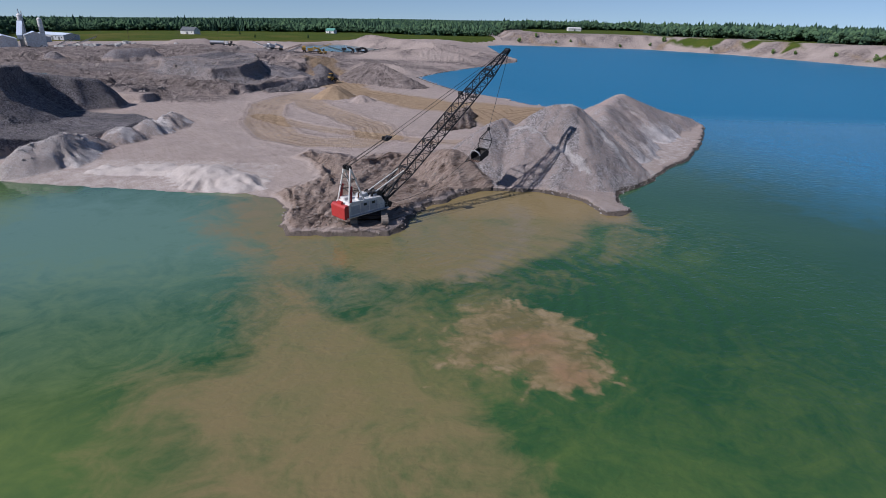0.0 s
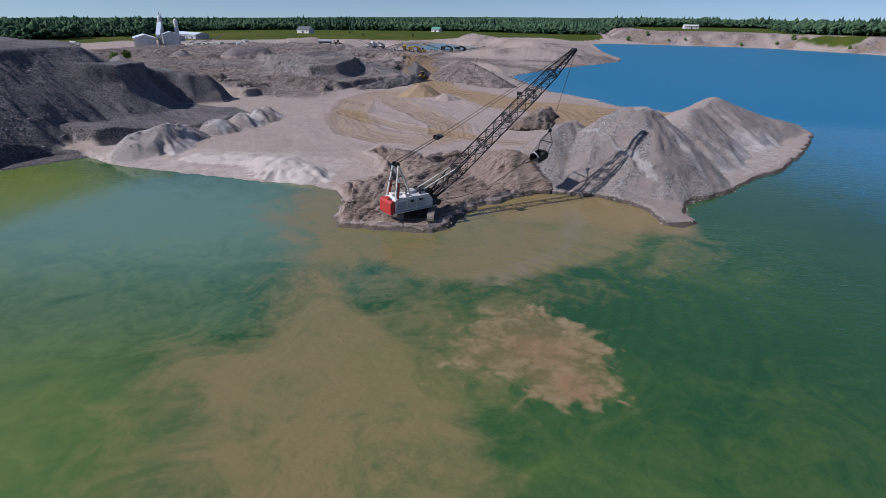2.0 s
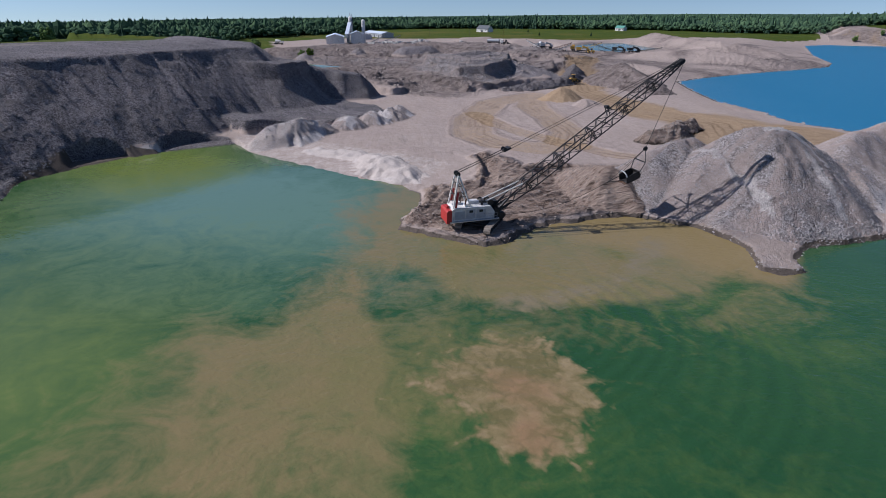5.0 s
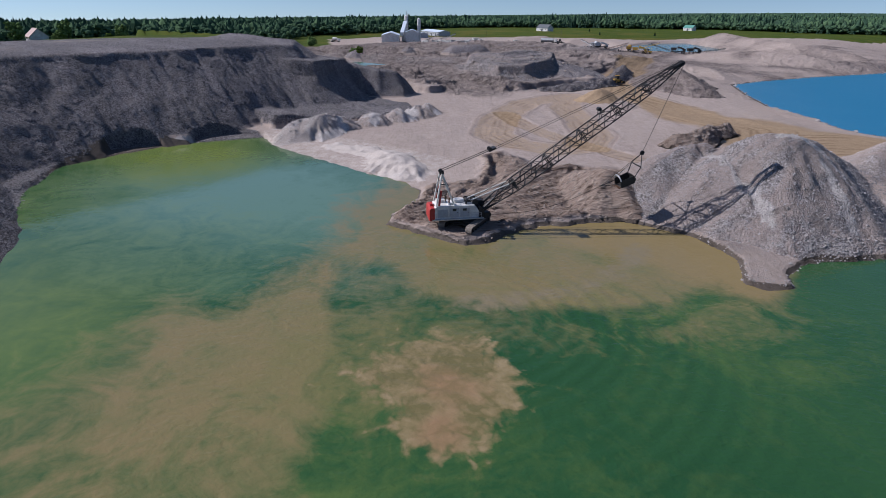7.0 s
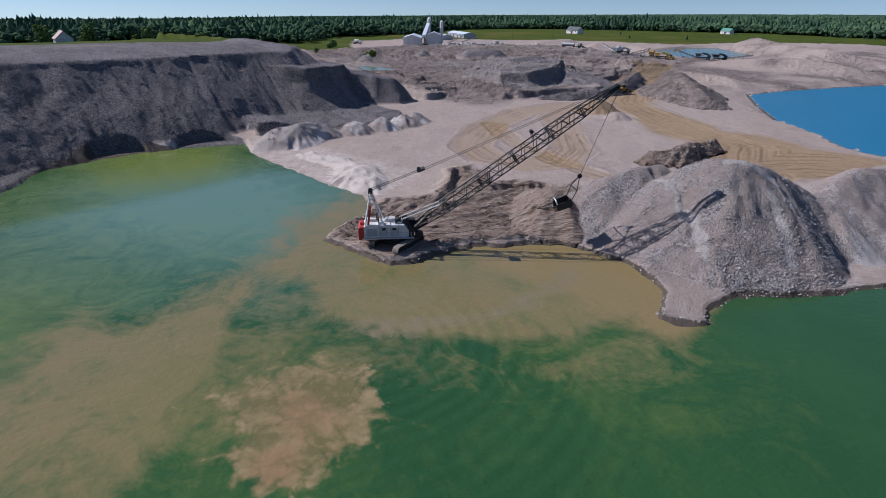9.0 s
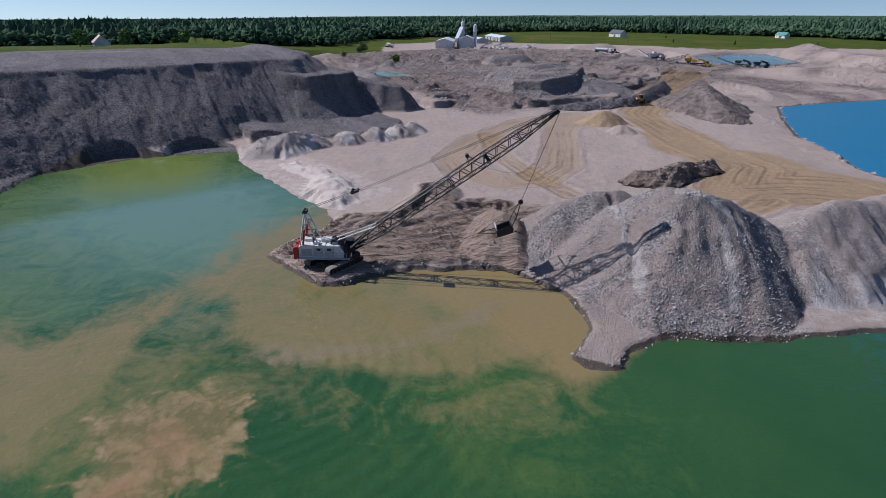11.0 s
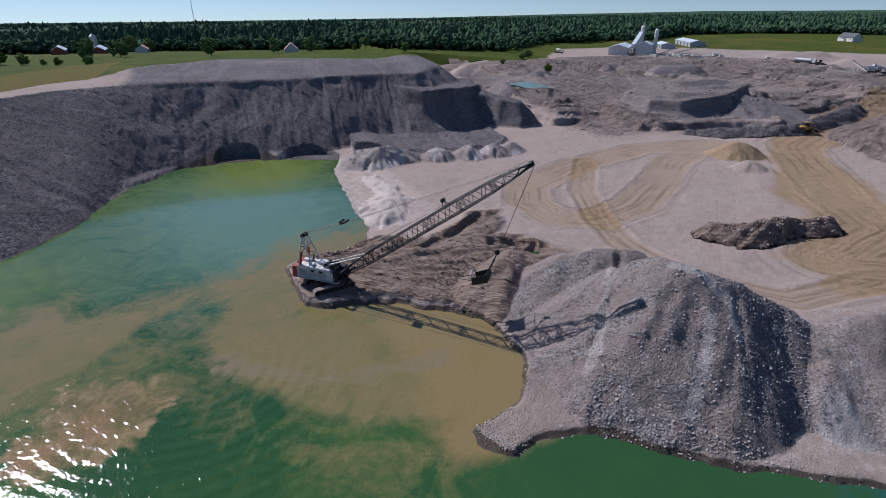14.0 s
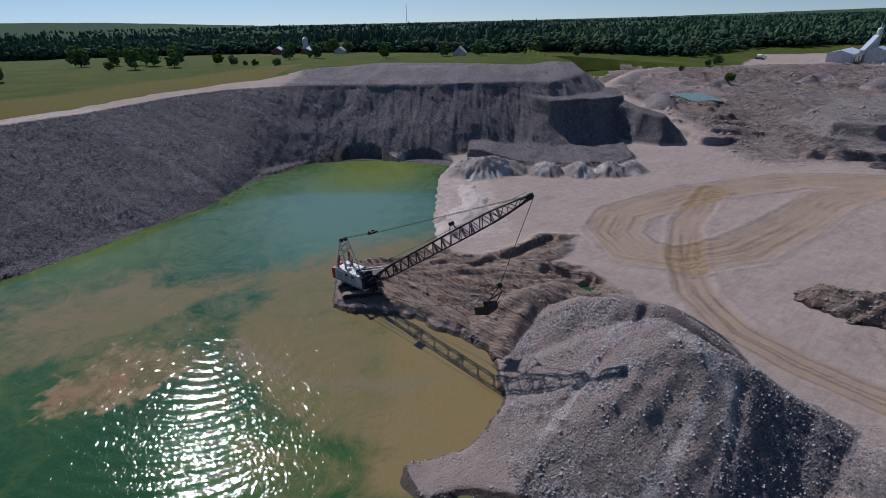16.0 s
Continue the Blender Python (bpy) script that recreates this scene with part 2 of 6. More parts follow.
    c = blend(nt, cloud("core", 0.25, 0.95, 0.7), c, (0.245, 0.152, 0.080))
    nt.links.new(c, b.inputs["Base Color"])
    nt.links.new(calc(nt, "ADD", 0.05, calc(nt, "MULTIPLY", mask(nt, "blue"), 0.17)), b.inputs["Roughness"])
    # ripples: wavelets running out from the digging, wind waves and fine wrinkles
    ring = nt.nodes.new("ShaderNodeTexWave")
    ring.wave_type, ring.rings_direction = "RINGS", "SPHERICAL"
    for key, v in (("Scale", 0.137), ("Distortion", 3.4), ("Detail", 1.5), ("Detail Scale", 0.5), ("Detail Roughness", 0.5)):
        ring.inputs[key].default_value = v
    off = nt.nodes.new("ShaderNodeMapping")
    off.inputs["Location"].default_value = (-3, -69, 0)
    nt.links.new(place_vec(nt), off.inputs["Vector"])
    nt.links.new(off.outputs["Vector"], ring.inputs["Vector"])
    n0 = bump(nt, b, calc(nt, "MULTIPLY", ring.outputs["Fac"], mask(nt, "ripple")), 1.0, 0.062)
    w1 = tex_noise(nt, 1.0, 1, 0.5, 0.6, stretched(nt, 0.7, 1.15, 1.0, 25))
    w2 = tex_noise(nt, 2.6, 1, 0.5)
    n1 = bump(nt, b, calc(nt, "MULTIPLY", w1, mask(nt, "chop")), 1.0, 0.13, n0)
    bump(nt, b, calc(nt, "MULTIPLY", w2, mask(nt, "chop")), 1.0, 0.030, n1)
    return m


GROUND, WATER = make_ground(), make_water()


# ---- numbers for the lie of the land ----
W = 0.6  # water level


def lattice(ix, iy, seed):
    h = np.sin(ix * 127.1 + iy * 311.7 + seed * 74.7) * 43758.5453
    return h - np.floor(h)


def value_noise(x, y, seed=0):
    ix, iy = np.floor(x), np.floor(y)
    fx, fy = x - ix, y - iy
    fx, fy = fx * fx * (3 - 2 * fx), fy * fy * (3 - 2 * fy)
    a, b2 = lattice(ix, iy, seed), lattice(ix + 1, iy, seed)
    c, d = lattice(ix, iy + 1, seed), lattice(ix + 1, iy + 1, seed)
    return (a * (1 - fx) + b2 * fx) * (1 - fy) + (c * (1 - fx) + d * fx) * fy


def fbm(x, y, size, octaves=4, seed=0):
    """Noise from -1 to 1, with features of that size in metres."""
    v, amp, tot = 0.0, 1.0, 0.0
    for k in range(octaves):
        v = v + amp * (2 * value_noise(x / size * 2 ** k + 13.7 * k, y / size * 2 ** k + 7.1 * k, seed + k) - 1)
        tot += amp
        amp *= 0.5
    return v / tot


def step(lo, hi, v):
    k = np.clip((v - lo) / (hi - lo), 0, 1)
    return k * k * (3 - 2 * k)


def inside_by(x, y, pts):
    """Signed distance to a closed outline, positive inside."""
    best = np.full(np.shape(x), 1e9)
    odd = np.zeros(np.shape(x), bool)
    for (ax, ay), (bx, by) in zip(pts, pts[1:] + pts[:1]):
        ex, ey = bx - ax, by - ay
        t = np.clip(((x - ax) * ex + (y - ay) * ey) / (ex * ex + ey * ey), 0, 1)
        best = np.minimum(best, np.hypot(x - ax - t * ex, y - ay - t * ey))
        if ay != by:
            odd ^= ((ay > y) != (by > y)) & (x < (bx - ax) * (y - ay) / (by - ay) + ax)
    return np.where(odd, best, -best)


def from_line(x, y, pts):
    """Distance to an open line of (x, y, height) and the height along it."""
    best = np.full(np.shape(x), 1e9)
    top = np.zeros(np.shape(x))
    for (ax, ay, az), (bx, by, bz) in zip(pts, pts[1:]):
        ex, ey = bx - ax, by - ay
        t = np.clip(((x - ax) * ex + (y - ay) * ey) / (ex * ex + ey * ey + 1e-9), 0, 1)
        d = np.hypot(x - ax - t * ex, y - ay - t * ey)
        near = d < best
        best = np.where(near, d, best)
        top = np.where(near, az + t * (bz - az), top)
    return best, top


BLUFF_TOE = [(400, -260), (120, -80), (10, -14), (-28, 12), (-48, 27), (-66, 34), (-85, 44), (-106, 54), (-121, 67), (-126, 80), (-122, 95), (-112, 108), (-101, 115)]
BEACH = [(-88, 113), (-73, 112), (-58, 110.5), (-43, 111), (-36, 108), (-31, 101), (-30, 92)]
PAD = [(-27, 87.5), (-18, 88), (-10, 89), (-7.5, 93), (-6.5, 98), (-4, 104), (1, 110.5), (8, 117)]
SPIT = [(15, 118), (22, 118), (27.5, 115), (31, 109), (32.5, 103), (36, 103.5), (39, 106), (38, 110), (39.5, 118), (46, 124), (53, 132), (60, 142), (70, 154), (84, 178), (100, 212)]
INNER = [(90, 230), (70, 240), (55, 247), (38, 255), (27, 277), (10, 297), (-6, 335), (-19, 372), (-10, 400), (12, 448), (46, 508), (67, 550), (72, 596), (62, 700), (60, 900)]
FAR = [(86, 945), (156, 960), (318, 938), (411, 828), (475, 620), (520, 400), (560, 0), (600, -300)]
LAKE = BLUFF_TOE + BEACH + PAD + SPIT + INNER + FAR
PLATEAU = [(300, -240), (60, -110), (-40, -50), (-85, -18), (-103, -2), (-133, 13), (-150, 28), (-157, 53), (-155, 84), (-150, 119), (-152, 150), (-146, 164), (-172, 186), (-230, 196), (-330, 190), (-430, 150), (-520, 0), (-600, -400), (-300, -1500), (300, -1500)]
NOSE = [(-160, 148), (-138, 156), (-130, 161), (-136, 173), (-142, 186), (-152, 198), (-180, 205), (-190, 170)]
TERRACE = [(-112, 126), (-107, 134), (-102, 142), (-100, 150), (-96.5, 165), (-97, 180), (-106, 187), (-125, 190), (-150, 190), (-150, 140), (-125, 128)]
COARSE = [(32, 144.5), (35, 154), (42, 156), (53, 146.5), (53.5, 140), (47, 135), (42.5, 139.5), (37.5, 143.5)]
CAVES = [(-120.5, 85.5, 8.0, 7.0, 92), (-113.5, 110, 11.0, 7.5, 62)]  # middle on the shore, half width, depth, way of the shore
BENCH = [(-150, 215), (-126, 225), (-124, 247), (-100, 252), (-92, 275), (-84, 305), (-95, 340), (-110, 420), (-160, 500), (-700, 560), (-700, 200)]
RIGHT_BANK = [(98, 1010), (160, 985), (325, 962), (432, 845), (496, 625), (541, 400), (581, 0), (640, -400), (5000, -400), (5000, 5000), (98, 5000)]
QUARRY = [(300, -251), (55, -121), (-45, -60), (-92, -27), (-110, -11), (-140, 3), (-158, 18), (-185, 38), (-225, 60), (-258, 88), (-236, 125), (-214, 165), (-225, 205), (-290, 228), (-330, 262), (-320, 320), (-335, 360), (-420, 430), (-420, 540), (-330, 600), (-250, 660), (-160, 700), (-130, 790), (20, 900), (90, 1000), (160, 975), (520, 800), (800, -300)]
MUD = [(-31, 89), (-33, 103), (-36, 110), (-27, 121), (-38, 137), (-37, 146), (-23, 137), (-17, 143), (0, 150), (14, 152), (14, 130), (8, 117), (1, 110), (-4, 104), (-6, 93), (-12, 87)]
HAUL = [(45, 222), (30, 212), (20, 196), (14, 226), (-8, 240), (-38, 268), (-52, 282), (-74, 346), (-103, 466)]
LOOP = [(-67, 257), (-73, 225), (-62, 185), (-50, 162), (-38, 155), (-26, 156), (-20, 165), (-24, 181), (-38, 202), (-54, 224), (-66, 254)]
LANE = [(-66, 196), (-41, 176), (-21, 166), (-6, 161), (8, 161), (18, 166), (28, 173), (30, 195)]

SCARPS = [  # small cut banks: line, depth and reach of the cut on its right-hand side
    ([(-21, 134.6), (-18, 138.6), (-14.2, 142.4), (-9, 144)], 1.5, 5.0),
    ([(-25, 117.5), (-28.2, 126.6), (-37, 139.3)], 1.3, 4.0),
]

HEAPS = [  # crest lines (x, y, height) with the slope of their sides
    ([(9, 134, 11.5), (12, 138, 13.0), (15, 144, 13.0)], 0.74),
    ([(25.5, 138.5, 17.2), (31, 139.5, 18.0), (35, 145.5, 15.8), (38.5, 151, 12.6)], 0.74),
    ([(45.5, 158, 12.6), (48, 168, 13.8), (52, 178, 12.5), (60, 191, 14.6)], 0.70),
    ([(60, 191, 14.6), (78, 203, 8.0), (94, 214, 4.0)], 0.60),
    ([(-9, 133, 5.0), (0, 126, 8.6), (2.0, 124.5, 8.8)], 0.78),
    ([(0, 183, 6.4), (5, 189, 8.0), (5, 200, 7.2), (8, 212, 6.6)], 1.1),
    ([(-98, 124, 6.5), (-95, 130, 8.4), (-94, 140, 7.2)], 0.80),
    ([(-91, 150, 6.7), (-90.4, 151.5, 6.7)], 0.80),
    ([(-89.5, 161, 6.7), (-89, 162, 6.7)], 0.80),
    ([(-89, 171, 6.6), (-89, 172, 6.6)], 0.80),
    ([(-80, 124, 2.4), (-66, 124, 3.2), (-54, 121, 3.9), (-46, 117, 3.2)], 0.42),
    ([(-120, 300, 15.0), (-116, 312, 15.9)], 0.30),
    ([(-44, 330, 13.6), (-38, 318, 13.0), (-22, 300, 8.0)], 0.52),
    ([(-51, 250, 8.2), (-50, 252, 8.0)], 0.62),
    ([(-37, 240, 5.6), (-36, 241, 5.4)], 0.60),
    ([(-100, 720, 18.0), (-60, 650, 16.0), (-15, 600, 15.0), (30, 585, 9.0)], 0.42),
    ([(-70, 500, 9.0), (-20, 510, 13.0), (20, 510, 9.0), (52, 560, 6.0)], 0.42),
    ([(-84, 262, 5.0), (-74, 276, 6.6), (-66, 300, 7.4), (-74, 340, 8.5), (-84, 372, 8.0)], 0.85),
    ([(-218, 372, 13.5), (-206, 392, 14.0)], 0.75),
    ([(-240, 345, 12.5), (-252, 362, 12.0)], 0.75),
    ([(-270, 560, 12.0), (-250, 590, 13.0)], 0.45),
    ([(-205, 560, 13.0), (-180, 580, 12.5), (-150, 560, 10.0)], 0.45),
    ([(-190, 440, 10.5), (-260, 455, 11.0)], 0.60),
    ([(-30, 392, 7.0), (-60, 400, 8.0)], 0.45),
    ([(-176, 228, 12.0), (-196, 236, 12.5)], 0.60),
    ([(-231, 280, 12.0), (-250, 300, 11.5)], 0.70),
    ([(-250, 232, 12.5), (-275, 250, 13.5), (-300, 280, 13.0)], 0.55),
    ([(-90, 179.5, 6.4), (-90.5, 180.5, 6.3)], 0.80),
]
FLAT_HEAP = [(-112, 266), (-101, 274), (-99, 300), (-112, 325), (-135, 330), (-150, 296), (-135, 272)]
FAR_POND, GREEN_POND = (-118, 632, 44, 84, 5.0), (-200, 256, 10, 6.5, 8.2)  # x, y, radii, water level


def in_pond(x, y, pond):
    return np.hypot((x - pond[0]) / pond[2], (y - pond[1]) / pond[3]) + 0.10 * fbm(x, y, 18, 3, 47)


def far_land(x, y):
    """The wide country round the quarry: level in the north, falling away to the west."""
    r = np.hypot(x, y) + 1e-6
    west = np.clip(-x / r, 0, 1) ** 1.4
    low = 19 - 57 * west + 3 * step(0, 600, x)
    return np.minimum(np.clip((r - 700) / 1800, 0, None), 1.2 + 1.2 * step(-0.55, -0.12, y / r)), low


def base_ground(x, y):
    """The quarry floor, the benches, the plateau and the far land, with no heaps."""
    wob = fbm(x, y, 9, 4, 3)
    shore = -inside_by(x, y, LAKE) + (0.9 * wob + 1.1 * fbm(x, y, 3.2, 4, 9)) * step(260, 240, np.abs(x)) * step(330, 270, y) * (1 - 0.35 * step(-28, -38, x) * step(-110, -98, x) * step(140, 120, y))
    beach = step(-28, -38, x) * step(-110, -98, x) * step(140, 120, y)
    lip = step(0, 0.7 + 5 * beach + 0.065 * np.clip(y - 235, 0, None), shore) * (0.8 - 0.4 * beach) * (1 + 0.5 * wob)
    land = W + lip + 1.1 * step(0, 22, shore) + 0.30 * fbm(x, y, 14, 5, 5) * step(0, 8, shore)
    land = land + 0.010 * np.clip(y - 230, 0, 600) * step(0, 80, shore) + 1.5 * step(-100, -300, x)
    k, low = far_land(x, y)
    k = k * step(0, 120, shore)
    land = np.where(k > 0, land + (low - 9) * k + (9 - land) * np.minimum(k, 1), land)
    land = np.where(shore > 0, land, W + np.maximum(0.32 * shore, -4))
    # bench in the north-west, with a gullied edge
    dn = inside_by(x, y, BENCH) + 8 * fbm(x, y, 34, 5, 21)
    bench = 8.8 + 0.9 * fbm(x, y, 25, 5, 22) - 0.006 * np.clip(y - 250, 0, 400)
    gully = np.abs(fbm(x * 1.3, y, 15, 4, 23))
    stepped = 0.5 * step(-6, -4, dn + 4 * gully) + 0.25 * step(3, 5, dn + 9 * fbm(x, y, 30, 4, 24) + 3 * gully) + 0.25 * step(16, 18, dn + 14 * fbm(x, y, 40, 4, 20))
    land = np.where(shore > 0, land + np.maximum(bench - land, 0) * stepped, land)
    for pond in (FAR_POND, GREEN_POND):
        e = in_pond(x, y, pond)
        land = np.where(e < 1.5, land + (pond[4] - 1.2 - land) * step(1.12, 0.92, e), land)
    # flat-topped heap of grey fines with a cut face
    df = inside_by(x, y, FLAT_HEAP) + 2.0 * fbm(x, y, 12, 3, 25)
    flat = np.where(df > 0, 12.6 + 0.055 * (y - 268), 12.6 + 0.055 * (y - 268) - 4.2 * step(0, 2.2, -df) + 0.62 * np.minimum(df + 2.0, 0)) + 0.22 * fbm(x, y, 8, 3, 26)
    land = np.where((flat > land) & (df > -24), flat, land)
    # spur of the bluff, cut steep towards the quarry floor
    dp = inside_by(x, y, NOSE) + 1.6 * fbm(x, y, 8, 4, 27)
    spur = 20.2 - 0.07 * (y - 160) - 6.0 * step(0, 1.6, -dp) + 1.3 * np.minimum(dp + 1.6, 0) + 0.45 * fbm(x, y, 4, 3, 28)
    tail, tt = from_line(x, y, [(-154, 192, 16.5), (-143, 199, 14.6), (-132, 206, 12.6)])
    spur = np.maximum(spur, tt - 1.25 * np.maximum(tail - 3 - 2.5 * fbm(x, y, 8, 4, 29), 0))
    n_shelf = fbm(x, y, 4, 3, 44)
    shelf = inside_by(x, y, TERRACE) + 0.9 * fbm(x, y, 5, 3, 46)
    spur = np.maximum(spur, np.where(shelf > -2, W + 1.4 + (1.7 + 2.8 * step(146, 130, y) + 0.7 * fbm(x, y, 6, 3, 45)) * step(-0.8, 0.1, shelf) + 0.07 * np.clip(shelf - 1, 0, 24) + 0.3 * n_shelf, -9))
    # plateau with its talus
    dp2 = inside_by(x, y, PLATEAU) + 0.8 * fbm(x, y, 10, 4, 30) * step(-260, -240, x)
    west = step(38, 72, y)
    steep = 0.45 + 0.27 * west
    along = x * 0.894 - y * 0.447
    down = x * 0.447 + y * 0.894
    flute = (1 - west) * fbm(along, down * 0.12, 4.5, 4, 31) * 0.45 + west * (0.5 * (0.6 - 2 * np.abs(fbm(x * 0.16, y + 0.12 * x, 4, 4, 32))) + 1.2 * fbm(x, y, 18, 3, 36) + 0.4 * fbm(x * 0.5, y, 3, 3, 49))
    lumps = 0.22 * fbm(x, y, 2.6, 3, 38)
    face = np.clip(-dp2 / 6, 0, 1)
    high = 25.0 + 0.7 * fbm(x, y, 30, 4, 33) * step(0, 10, dp2) - 0.052 * np.clip(-x - 235, 0, 400)
    crumble = west * (0.6 + 0.9 * fbm(x * 0.3, y, 5, 3, 39)) * step(0, 2, -dp2 + 2.0 * fbm(x, y, 5, 3, 34)) * step(22, 5, -dp2)
    bluff = np.where(dp2 > 0, high, 25.0 + dp2 * steep + flute * face + lumps * face - crumble)
    bluff = bluff + 1.5 * step(0, 6, dp2) * step(60, 12, dp2) * np.clip(fbm(x, y, 14, 4, 35), 0, 1) * step(60, 90, y)
    outer = step(0, 90, -dp2) * (dp2 < 0) * (x < -200)
    rise = np.maximum(bluff, np.where(y > 120, spur, -9))
    land = np.where((rise > land) & (x > -330), rise, land)
    land = np.where((x <= -330) & (dp2 > -160), np.maximum(land, land + (high - land) * step(-160, 10, dp2)), land)
    # hollows undercut at the bluff's foot
    for cx, cy, wide, deep, way in CAVES:
        c, sn = np.cos(np.radians(way)), np.sin(np.radians(way))
        a, inn = (x - cx) * c + (y - cy) * sn, -((x - cx) * sn - (y - cy) * c)
        hole = np.hypot(a / wide, np.maximum(inn, 0) / deep) + 0.07 * fbm(x, y, 3, 3, 42)
        land = np.where((hole < 1) & (inn > -9), np.minimum(land, np.where(inn > 0.5, W + 0.15 + 0.06 * inn, W - 0.4)), land)
    # bank round the far side of the lake
    dr = inside_by(x, y, RIGHT_BANK)
    bank = np.minimum(20.0 + 1.6 * fbm(x, y, 60, 4, 41) + 0.02 * np.clip(dr - 30, 0, 150), 10 + 0.52 * (dr + 8 * fbm(x, y, 40, 4, 40)))
    land = np.where((x > 90) & (y > 300), np.maximum(land, np.where(dr > -60, bank, -9)), land)
    return land, shore, dp2, dn, dr


def ground_z(x, y):
    x, y = np.asarray(x, float), np.asarray(y, float)
    land, shore, dp2, dn, dr = base_ground(x, y)
    heap, streak = np.zeros(np.shape(x)), np.zeros(np.shape(x))
    n7, n3, n2 = fbm(x, y, 7, 4, 60), fbm(x, y, 3, 3, 61) * step(420, 320, y), fbm(x, y, 1.6, 2, 62) * step(380, 300, y)
    for k, (line, slope) in enumerate(HEAPS):
        d, top = from_line(x, y, line)
        cx, cy = line[len(line) // 2][:2]
        turn = np.arctan2(y - cy, x - cx)
        if k in (2, 3):
            rill = 0.65 * fbm(x * 0.42 + y * 0.91, 0.06 * d, 5.0, 3, 80 + k) + 0.5 * fbm(x * 0.42 + y * 0.91 + 0.3 * n3, 0.10 * d, 1.5, 3, 90 + k)
        elif k in (0, 1):
            round_it = 15 * np.arctan2(x - cx, cy - y)
            rill = 0.6 * fbm(round_it, 0.06 * d, 4.2, 3, 80 + k) + 0.55 * fbm(round_it + 0.3 * n3, 0.12 * d, 1.3, 3, 90 + k)
        else:
            rill = fbm(np.cos(turn) * 9 + 3.1 * k, np.sin(turn) * 9 + 0.03 * d, 1.0, 3, 80 + k)
        rough = 2.1 if k in (5, 6, 7, 8, 9, 10, 17) else 1.5 if k in (11, 12, 18, 19) else 1.0
        bulge = 0.4 if k in (0, 1) else rough
        d = d * (1 + 0.08 * n7 * min(1, bulge)) + 0.7 * bulge * n7
        z = top - slope * (np.sqrt(d * d + 1.2) - 0.6) + ((0.5 if k in (0, 1) else 1.3 if k in (2, 3) else 0.55) * rill * np.clip(d / 5, 0, 1) + (0.14 if k in (0, 1) else 0.30) * n3 + 0.22 * n2) * rough
        z = np.minimum(z, W + 0.1 + (0.75 - 0.5 * step(280, 360, y)) * (shore + 0.8 * n3))
        take = (z > land) & (shore > -1.0)
        land = np.where(take, z, land)
        heap = np.where(take, k + 1, heap)
        streak = np.where(take, np.clip(0.45 + 1.3 * rill + 0.5 * n7, 0, 1), streak)
    # rough dumped ground on the bench and in the yard behind
    wild = step(-84, -100, x) * step(222, 240, y) * step(-330, -300, x) * step(560, 520, y) * (heap == 0) * step(2, 6, shore)
    wild = wild * step(-3, -14, inside_by(x, y, FLAT_HEAP)) * np.minimum(1, np.minimum(np.abs(in_pond(x, y, GREEN_POND) - 0.9) * 2, 1)) * (in_pond(x, y, GREEN_POND) > 1.0)
    gullies = np.abs(fbm(x, y, 16, 5, 150))
    crests = 1 - 2.4 * np.abs(fbm(x + 5 * n7, y, 24, 5, 158))
    lie = land + 1.8 * fbm(x, y, 44, 5, 152) + 1.5 * np.clip(crests, -0.3, 1) * step(-0.3, 0.15, fbm(x, y, 90, 2, 159)) - 1.2 * np.clip(0.35 - gullies, 0, 1)
    shelf_a, shelf_b = fbm(x, y, 95, 4, 151) + 0.25 * gullies, fbm(x + 300, y, 70, 4, 153) + 0.3 * gullies
    lie = lie + 2.6 * step(-0.02, 0.03, shelf_a) + 1.8 * step(0.10, 0.15, shelf_b) - 2.0
    land = land * (1 - wild) + wild * np.maximum(lie + 0.45 * fbm(x, y, 5, 4, 156), W + 2.2)
    # gully between the two big heaps, a crack at its foot and the steep lip of the east side
    for line, wide, deep in (([(15, 141, 0), (19, 138, 0), (27, 129, 0), (29.5, 125, 0)], 1.4, 0.75), ([(29.5, 121.6, 0), (32, 122.6, 0), (34.5, 124.4, 0)], 0.7, 0.7), ([(37, 143.4, 0), (40, 141.8, 0), (42.5, 139.8, 0)], 0.8, 0.4)):
        dc, _ = from_line(x, y, line)
        land = land - deep * step(wide, 0.25 * wide, dc + 0.4 * n3) * (heap > 0)
    # churned mud with steps and ridges round the machine
    dm = inside_by(x, y, MUD)
    churn = step(-1.5, 1.5, dm + 2.2 * n7) * step(0.4, 2.0, shore) * (heap == 0)
    reach, fan = np.hypot(x + 24, y - 84), np.arctan2(y - 84, x + 24)
    bend = 3.0 * fbm(x, y, 22, 3, 122)
    v = fan * 34 + bend
    ridge = 1 - np.abs(fbm(reach * 0.09, v, 1.7, 3, 120)) * 2.8
    slabs = np.floor((fbm(reach * 0.22, v, 8, 4, 121) * 0.5 + 0.5) * 7) / 7
    rows2 = np.sin((reach + 0.2 * v) * 5.2) * step(0.05, 0.2, fbm(reach * 0.15, v, 5, 3, 123))
    land = land + churn * (0.30 * n2 + 0.62 * ridge + 1.9 * slabs - 0.85 + 0.12 * rows2)
    for line, deep, wide in SCARPS:
        for (ax, ay), (bx, by) in zip(line, line[1:]):
            long = np.hypot(bx - ax, by - ay)
            along = ((x - ax) * (bx - ax) + (y - ay) * (by - ay)) / long
            side = ((x - ax) * (by - ay) - (y - ay) * (bx - ax)) / long + 0.5 * n3
            land = land - deep * step(-0.3, 0.3, side) * step(wide, 0.3 * wide, side) * step(-1, 0.5, along) * step(long + 1, long - 0.5, along) * step(0.6, 2.5, shore) * (heap == 0)
    # wheel ruts in the floor
    plainly = (heap == 0) * (1 - churn) * step(2, 5, shore) * (y > 140)
